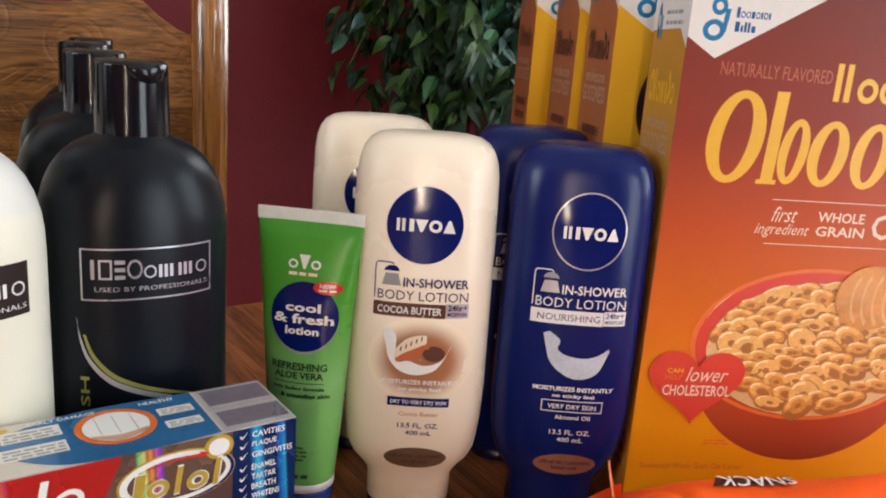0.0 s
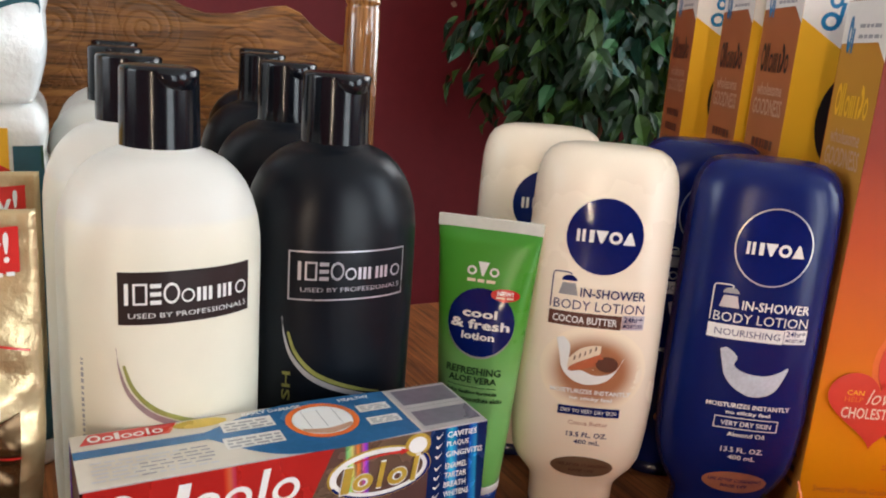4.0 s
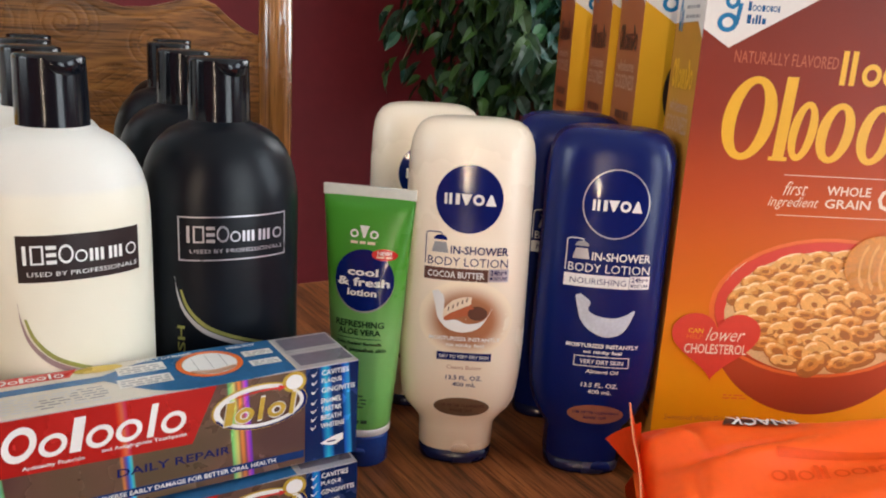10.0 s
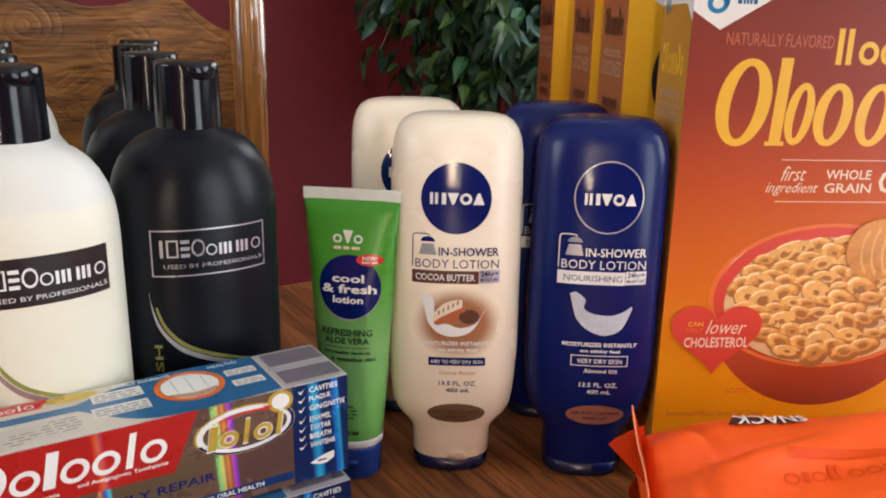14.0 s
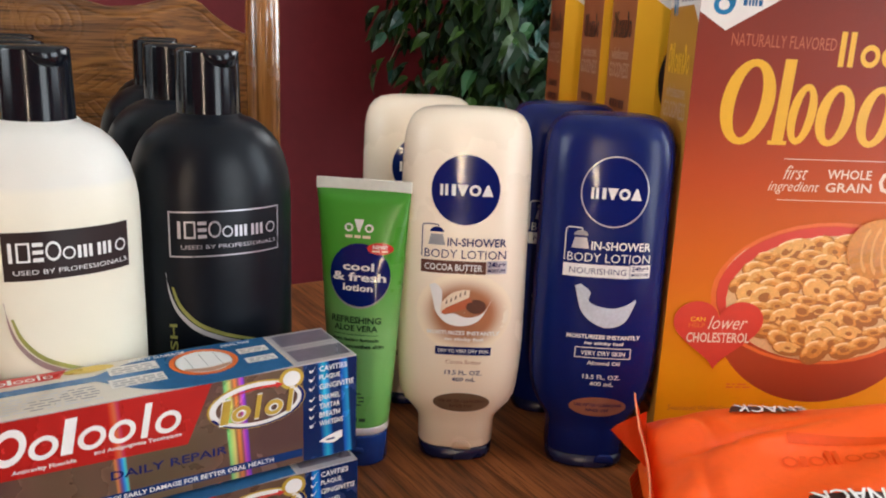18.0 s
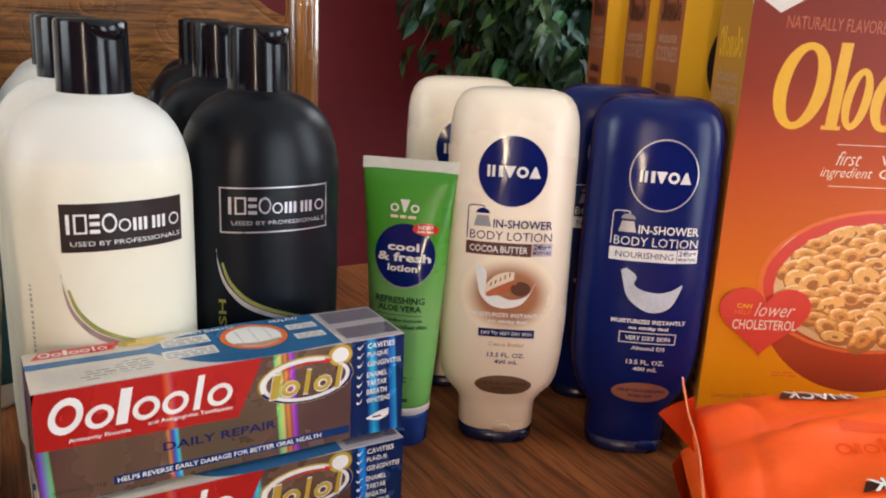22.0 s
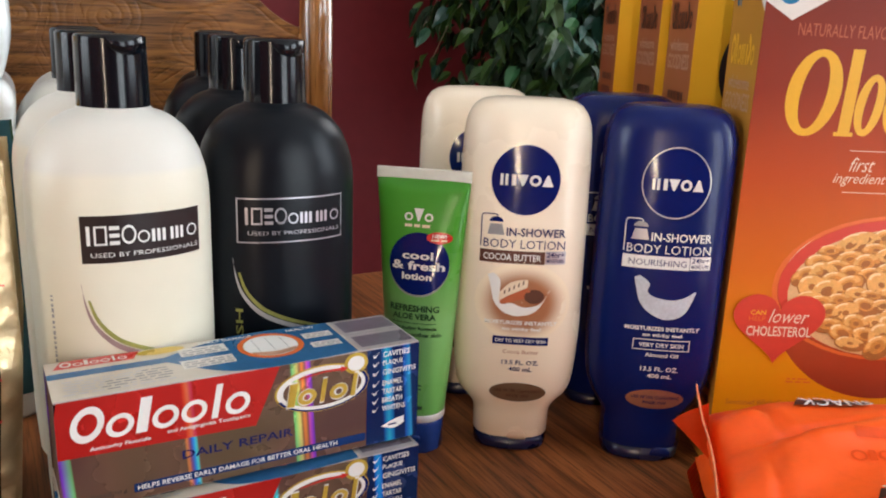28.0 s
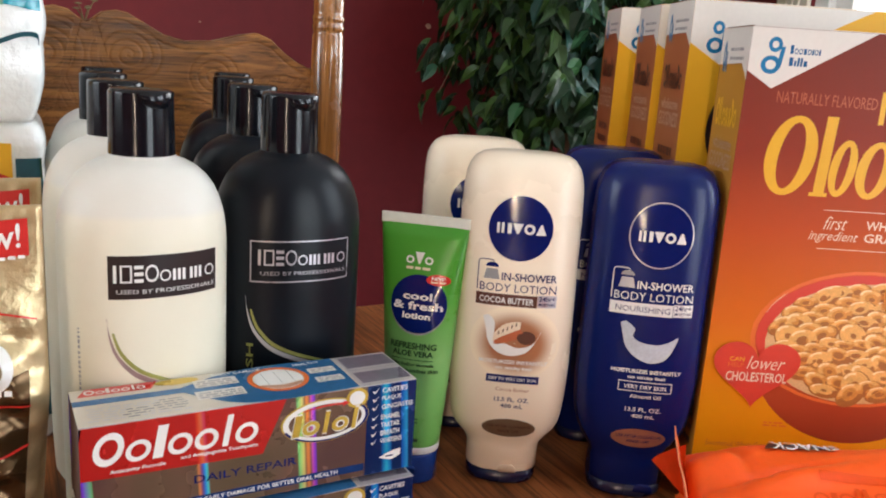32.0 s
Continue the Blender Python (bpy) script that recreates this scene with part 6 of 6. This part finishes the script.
    if letters:
        # the loose corner of the back seam
        bm = bmesh.new()
        x0 = -width * 0.494
        grid = []
        for i in range(7):
            s = i / 6
            row = []
            for q in (0, 0.5, 1):
                y = depth * (0.29 + 0.14 * s) + q * depth * 0.16 * (1 - s) ** 0.8
                row.append(bm.verts.new((x0 - 0.0190 * s + skew * y, y, thick * (0.40 + 0.22 * s + 0.40 * q * (1 - s)))))
            grid.append(row)
        for one, two in zip(grid, grid[1:]):
            for q in range(2):
                bm.faces.new((one[q], one[q + 1], two[q + 1], two[q]))
        bmesh.ops.solidify(bm, geom=bm.faces[:], thickness=0.0006)
        part("loose_corner", bm, BAG_ORANGE, root)

    def top(u, v, proud):
        p = skin(u / width + 0.5, v / depth + 0.5, 1)
        p.z += proud + 0.0002
        return p
    p = Print(root, top)
    if letters:
        w = width
        for u0, v0, u1, v1 in ((-0.0655, 0.0495, -0.0255, 0.0590), (-0.0490, -0.0340, -0.0080, -0.0265)):
            p.band("snack_word_shadow", INK_DARKBROWN, [(u0 - 0.004, v0 + 0.0005), (u0 + 0.010, v0 + 0.0030), (u1 - 0.002, v0 + 0.0040)], [(u0 - 0.000, v1 + 0.001), (u0 + 0.012, v1 + 0.0005), (u1 + 0.001, v1 + 0.0005)], 5, n=24)
            p.close("snack_word_shadow")
            p.text("snack_word", INK_WHITE, "SNACK", u0, v0, u1, v1 + 0.002, 8, turn=180)
            p.close("snack_word")
        p.rect("brand_patch", BAG_SHADE, -0.0480, 0.0130, 0.0700, 0.0190, 1, nu=60, nv=8, rise=0.006)
        p.marks("embossed_mark", BAG_SHADE, "oioHooioHo", -0.0540, -0.0010, 0.0300, 0.0090, 1, stroke=0.16, rise=0.006)
    p.done()
    return root


pillow_bag(pose(0.2075, 0.3560, TABLE, 0, 0, 12), 0.225, 0.135, 0.0455, "orange film snack bag lying flat under another", 4, letters=False, fin_up=-0.012, fin_tip=0.0, skew=0.3)
pillow_bag(pose(0.1945, 0.3050, TABLE + 0.0430, 4, 0, 12), 0.225, 0.146, 0.046, "orange film snack bag lying on another beside a cereal box", 9, skew=0.3)

# ---- gold pouches ----


def gold_pouch(m):
    """A stand-up pouch: flat sealed head, crumpled face, gusseted foot. The top right corner lies over the origin; the front looks along -y."""
    root = thing("gold_pouch", m, "crumpled gold foil stand-up pouch with a red banner", "pouch", "gold foil pouches")
    w, h = 0.165, 0.205
    nx, ny = 56, 84

    def skin(s, t, sign):
        foot = float(np.interp(t, (0, 0.12, 0.25, 0.38, 0.55, 0.72, 0.86, 1), (0.42, 0.66, 0.92, 1.0, 0.80, 0.38, 0.06, 0)))
        b = max(0.0, 1 - abs(2 * s - 1) ** 3.0) ** 0.7
        thick = 0.0006 + 0.026 * foot * (0.25 + 0.75 * b)
        crumple = (0.0028 * math.sin(34 * t + 5 * math.sin(7 * s)) + 0.0020 * math.sin(19 * s + 26 * t) + 0.0019 * math.sin(74 * t - 9 * s) + 0.0022 * (1 - abs(math.sin(24 * t + 8 * s + 2 * math.sin(11 * s))) ** 0.4)) * min(1, max(0, (0.78 - t) * 7)) * (0.35 + 0.65 * b)
        narrow = 0.010 * max(0.0, 0.55 - t) / 0.55
        x = -w * (1 - s)
        x += -narrow if s > 0.5 else narrow
        return Vector((x, -sign * thick - (crumple if sign > 0 else 0), h * t))
    bm = bmesh.new()
    rows = {}
    for sign in (1, -1):
        rows[sign] = [[bm.verts.new(skin(i / nx, j / ny, sign)) for i in range(nx + 1)] for j in range(ny + 1)]
        for j in range(ny):
            for i in range(nx):
                q = (rows[sign][j][i], rows[sign][j][i + 1], rows[sign][j + 1][i + 1], rows[sign][j + 1][i])
                bm.faces.new(q if sign > 0 else q[::-1])
    for i in range(nx):
        bm.faces.new((rows[1][ny][i], rows[1][ny][i + 1], rows[-1][ny][i + 1], rows[-1][ny][i]))
        bm.faces.new((rows[-1][0][i], rows[-1][0][i + 1], rows[1][0][i + 1], rows[1][0][i]))
    for j in range(ny):
        bm.faces.new((rows[1][j][nx], rows[-1][j][nx], rows[-1][j + 1][nx], rows[1][j + 1][nx]))
        bm.faces.new((rows[-1][j][0], rows[1][j][0], rows[1][j + 1][0], rows[-1][j + 1][0]))
    part("pouch_body", bm, GOLD_FOIL, root, smooth=True)

    def face(u, v, proud):
        p = skin(1 + u / w, v / h, 1)
        p.y -= proud + 0.0006
        return p
    p = Print(root, face)
    p.rect("red_banner", INK_RED, -0.0600, 0.1765, -0.0062, 0.1945, 2, nu=20, nv=10, rise=0.0045)
    p.text("banner_word", INK_WHITE, "New!", -0.0390, 0.1815, -0.0095, 0.1935, 4, rise=0.0035)
    p.lines("banner_line", INK_WHITE, -0.058, 0.1755, -0.0080, 0.1775, 1, 4, rise=0.0045, fill=0.8)
    p.band("red_swoosh", INK_RED, [(-0.060, 0.1520), (-0.030, 0.1550), (-0.004, 0.1500)], [(-0.060, 0.1530), (-0.030, 0.1560), (-0.004, 0.1508)], 2)
    p.disc("brand_swirl", INK_WHITE, -0.0270, 0.1290, 0.0120, 0.0125, 3, inner=0.62)
    p.rect("brown_field", POUCH_BROWN, -0.0600, 0.0300, -0.0085, 0.1180, 1, nu=24, nv=60, rise=0.008)
    p.rect("red_edge_strip", INK_RED, -0.0680, 0.0300, -0.0560, 0.1730, 3, nu=6, nv=80)
    p.lines("brand_line", INK_WHITE, -0.050, 0.1130, -0.0160, 0.1165, 1, 4, rise=0.004, fill=0.7)
    p.band("red_rule", INK_RED, [(-0.060, 0.1040), (-0.030, 0.1100), (-0.008, 0.1095)], [(-0.060, 0.1052), (-0.030, 0.1112), (-0.008, 0.1108)], 4)
    p.close("red_rule")
    p.band("red_rule", INK_RED, [(-0.060, 0.0820), (-0.008, 0.0880)], [(-0.060, 0.0830), (-0.008, 0.0890)], 4)
    p.done()


gold_pouch(pose(-0.2370, 0.2730, TABLE, 0, 0, 32))
gold_pouch(pose(-0.2810, 0.3430, TABLE, 0, 0, 33))

# ---- wrapped paper rolls on a teal pack ----


def soft_pack(name, m, width, depth, height, label, category, base, seed):
    """A film-wrapped pack with slack sides and shallow wrinkles. Origin: lower front right corner; the front looks along -y."""
    rnd = random.Random(seed)
    ph = [rnd.uniform(0, 6.28) for _ in range(6)]
    root = thing(name, m, label, category)
    square = 12.0

    def slack(x, z):
        fold = 1 - abs(math.sin(31 * x + 9 * math.sin(14 * z + ph[3]) + ph[4])) ** 0.35
        return 0.0015 * math.sin(48 * z + 14 * x + ph[0]) + 0.0010 * math.sin(90 * x - 33 * z + ph[1]) + 0.0005 * math.sin(170 * z + 30 * x + ph[2]) - 0.0016 * fold
    rows = []
    for k in range(71):
        t = k / 70
        inset = 0.006 * (abs(2 * t - 1) ** 14)
        rows.append((t * height, width / 2 - inset, depth / 2 - inset, square, -width / 2, depth / 2))
    bm = loft(rows, 220)
    for v in bm.verts:
        a, b = (v.co.x + width / 2) / (width / 2), (v.co.y - depth / 2) / (depth / 2)
        d = Vector((math.copysign(abs(a) ** (square - 1), a) / width, math.copysign(abs(b) ** (square - 1), b) / depth, 0))
        if d.length > 1e-6:
            v.co += d.normalized() * slack(v.co.x, v.co.z)
    part("wrapped_body", bm, base, root, smooth=True)

    def face(u, v, proud):
        inset = 0.006 * (abs(2 * v / height - 1) ** 14)
        a, b = width / 2 - inset, depth / 2 - inset
        w = min(abs(u + width / 2) / a, 0.9995)
        k = (1 - w ** square) ** (1 / square)
        d = Vector((w ** (square - 1) / width, -(k ** (square - 1)) / depth, 0)).normalized()
        x = -width / 2 + math.copysign(w * a, u + width / 2)
        return Vector((x, depth / 2 - b * k, v)) + d * (slack(x, v) + proud + 0.0007)
    return root, Print(root, face)


root, p = soft_pack("teal_pack", pose(-0.3260, 0.4250, TABLE, 0, 0, 33), 0.22, 0.13, 0.226, "white and dark teal film-wrapped pack with yellow and red badge", "pack", WRAP_WHITE, 3)
p.rect("yellow_badge", INK_YELLOW, -0.150, 0.120, -0.0225, 0.213, 3, nu=30, nv=12)
p.disc("red_badge", INK_RED, -0.046, 0.180, 0.030, 0.016, 5, inner=0.82)
p.disc("red_badge_core", INK_RED, -0.048, 0.178, 0.024, 0.0125, 4)
p.disc("red_dot", INK_RED, -0.020, 0.182, 0.006, 0.006, 5, inner=0.5)
p.rect("teal_corner", WRAP_DARK, -0.0205, 0.020, -0.0045, 0.203, 2, nu=12, nv=30)
p.rect("green_strip", INK_GREEN, -0.0062, 0.150, -0.0048, 0.203, 3)
p.done()
root, p = soft_pack("paper_roll_pack", pose(-0.3230, 0.4200, TABLE + 0.2265, 0, 0, 33), 0.23, 0.14, 0.24, "plastic-wrapped white paper rolls with teal band, on another pack", "paper rolls", WRAP_WHITE, 6)
p.band("teal_band", WRAP_TEAL, [(-0.215, 0.062), (-0.150, 0.066), (-0.100, 0.070), (-0.055, 0.066), (-0.030, 0.074), (-0.004, 0.071)], [(-0.215, 0.190), (-0.100, 0.190), (-0.004, 0.190)], 2, n=44)
p.band("dark_line", WRAP_DARK, [(-0.21, 0.022), (-0.06, 0.040), (-0.012, 0.055), (-0.004, 0.050)], [(-0.21, 0.025), (-0.06, 0.0435), (-0.012, 0.058), (-0.004, 0.053)], 2, n=44)
# upright olive strip over the teal band
p.rect("film_seam", OLIVE_STRIP, -0.034, 0.0735, -0.0225, 0.189, 3, nu=6, nv=24)
p.rect("yellow_badge", INK_YELLOW, -0.20, 0.026, -0.041, 0.067, 3, nu=40, nv=14, slant=-0.003)
p.close("yellow_badge")
p.rect("yellow_badge", INK_YELLOW, -0.20, 0.1450, -0.041, 0.1900, 3, nu=40, nv=14)
p.rect("white_badge", INK_WHITE, -0.20, 0.0700, -0.040, 0.1050, 3, nu=40, nv=14)
p.band("script_mark", INK_WHITE, [(-0.0105, 0.1100), (-0.0080, 0.1290), (-0.0050, 0.1480)], [(-0.0090, 0.1100), (-0.0064, 0.1290), (-0.0040, 0.1480)], 3, n=12)
p.close("script_mark")
p.band("script_mark", INK_WHITE, [(-0.0042, 0.1480), (-0.0038, 0.1320), (-0.0020, 0.1220)], [(-0.0030, 0.1480), (-0.0027, 0.1320), (-0.0012, 0.1228)], 3, n=12)
for v in (0.110, 0.128):
    p.rect("red_badge", INK_RED, -0.13, v, -0.0385, v + 0.013, 4, nu=24, nv=6)
    p.close("red_badge")
p.done()
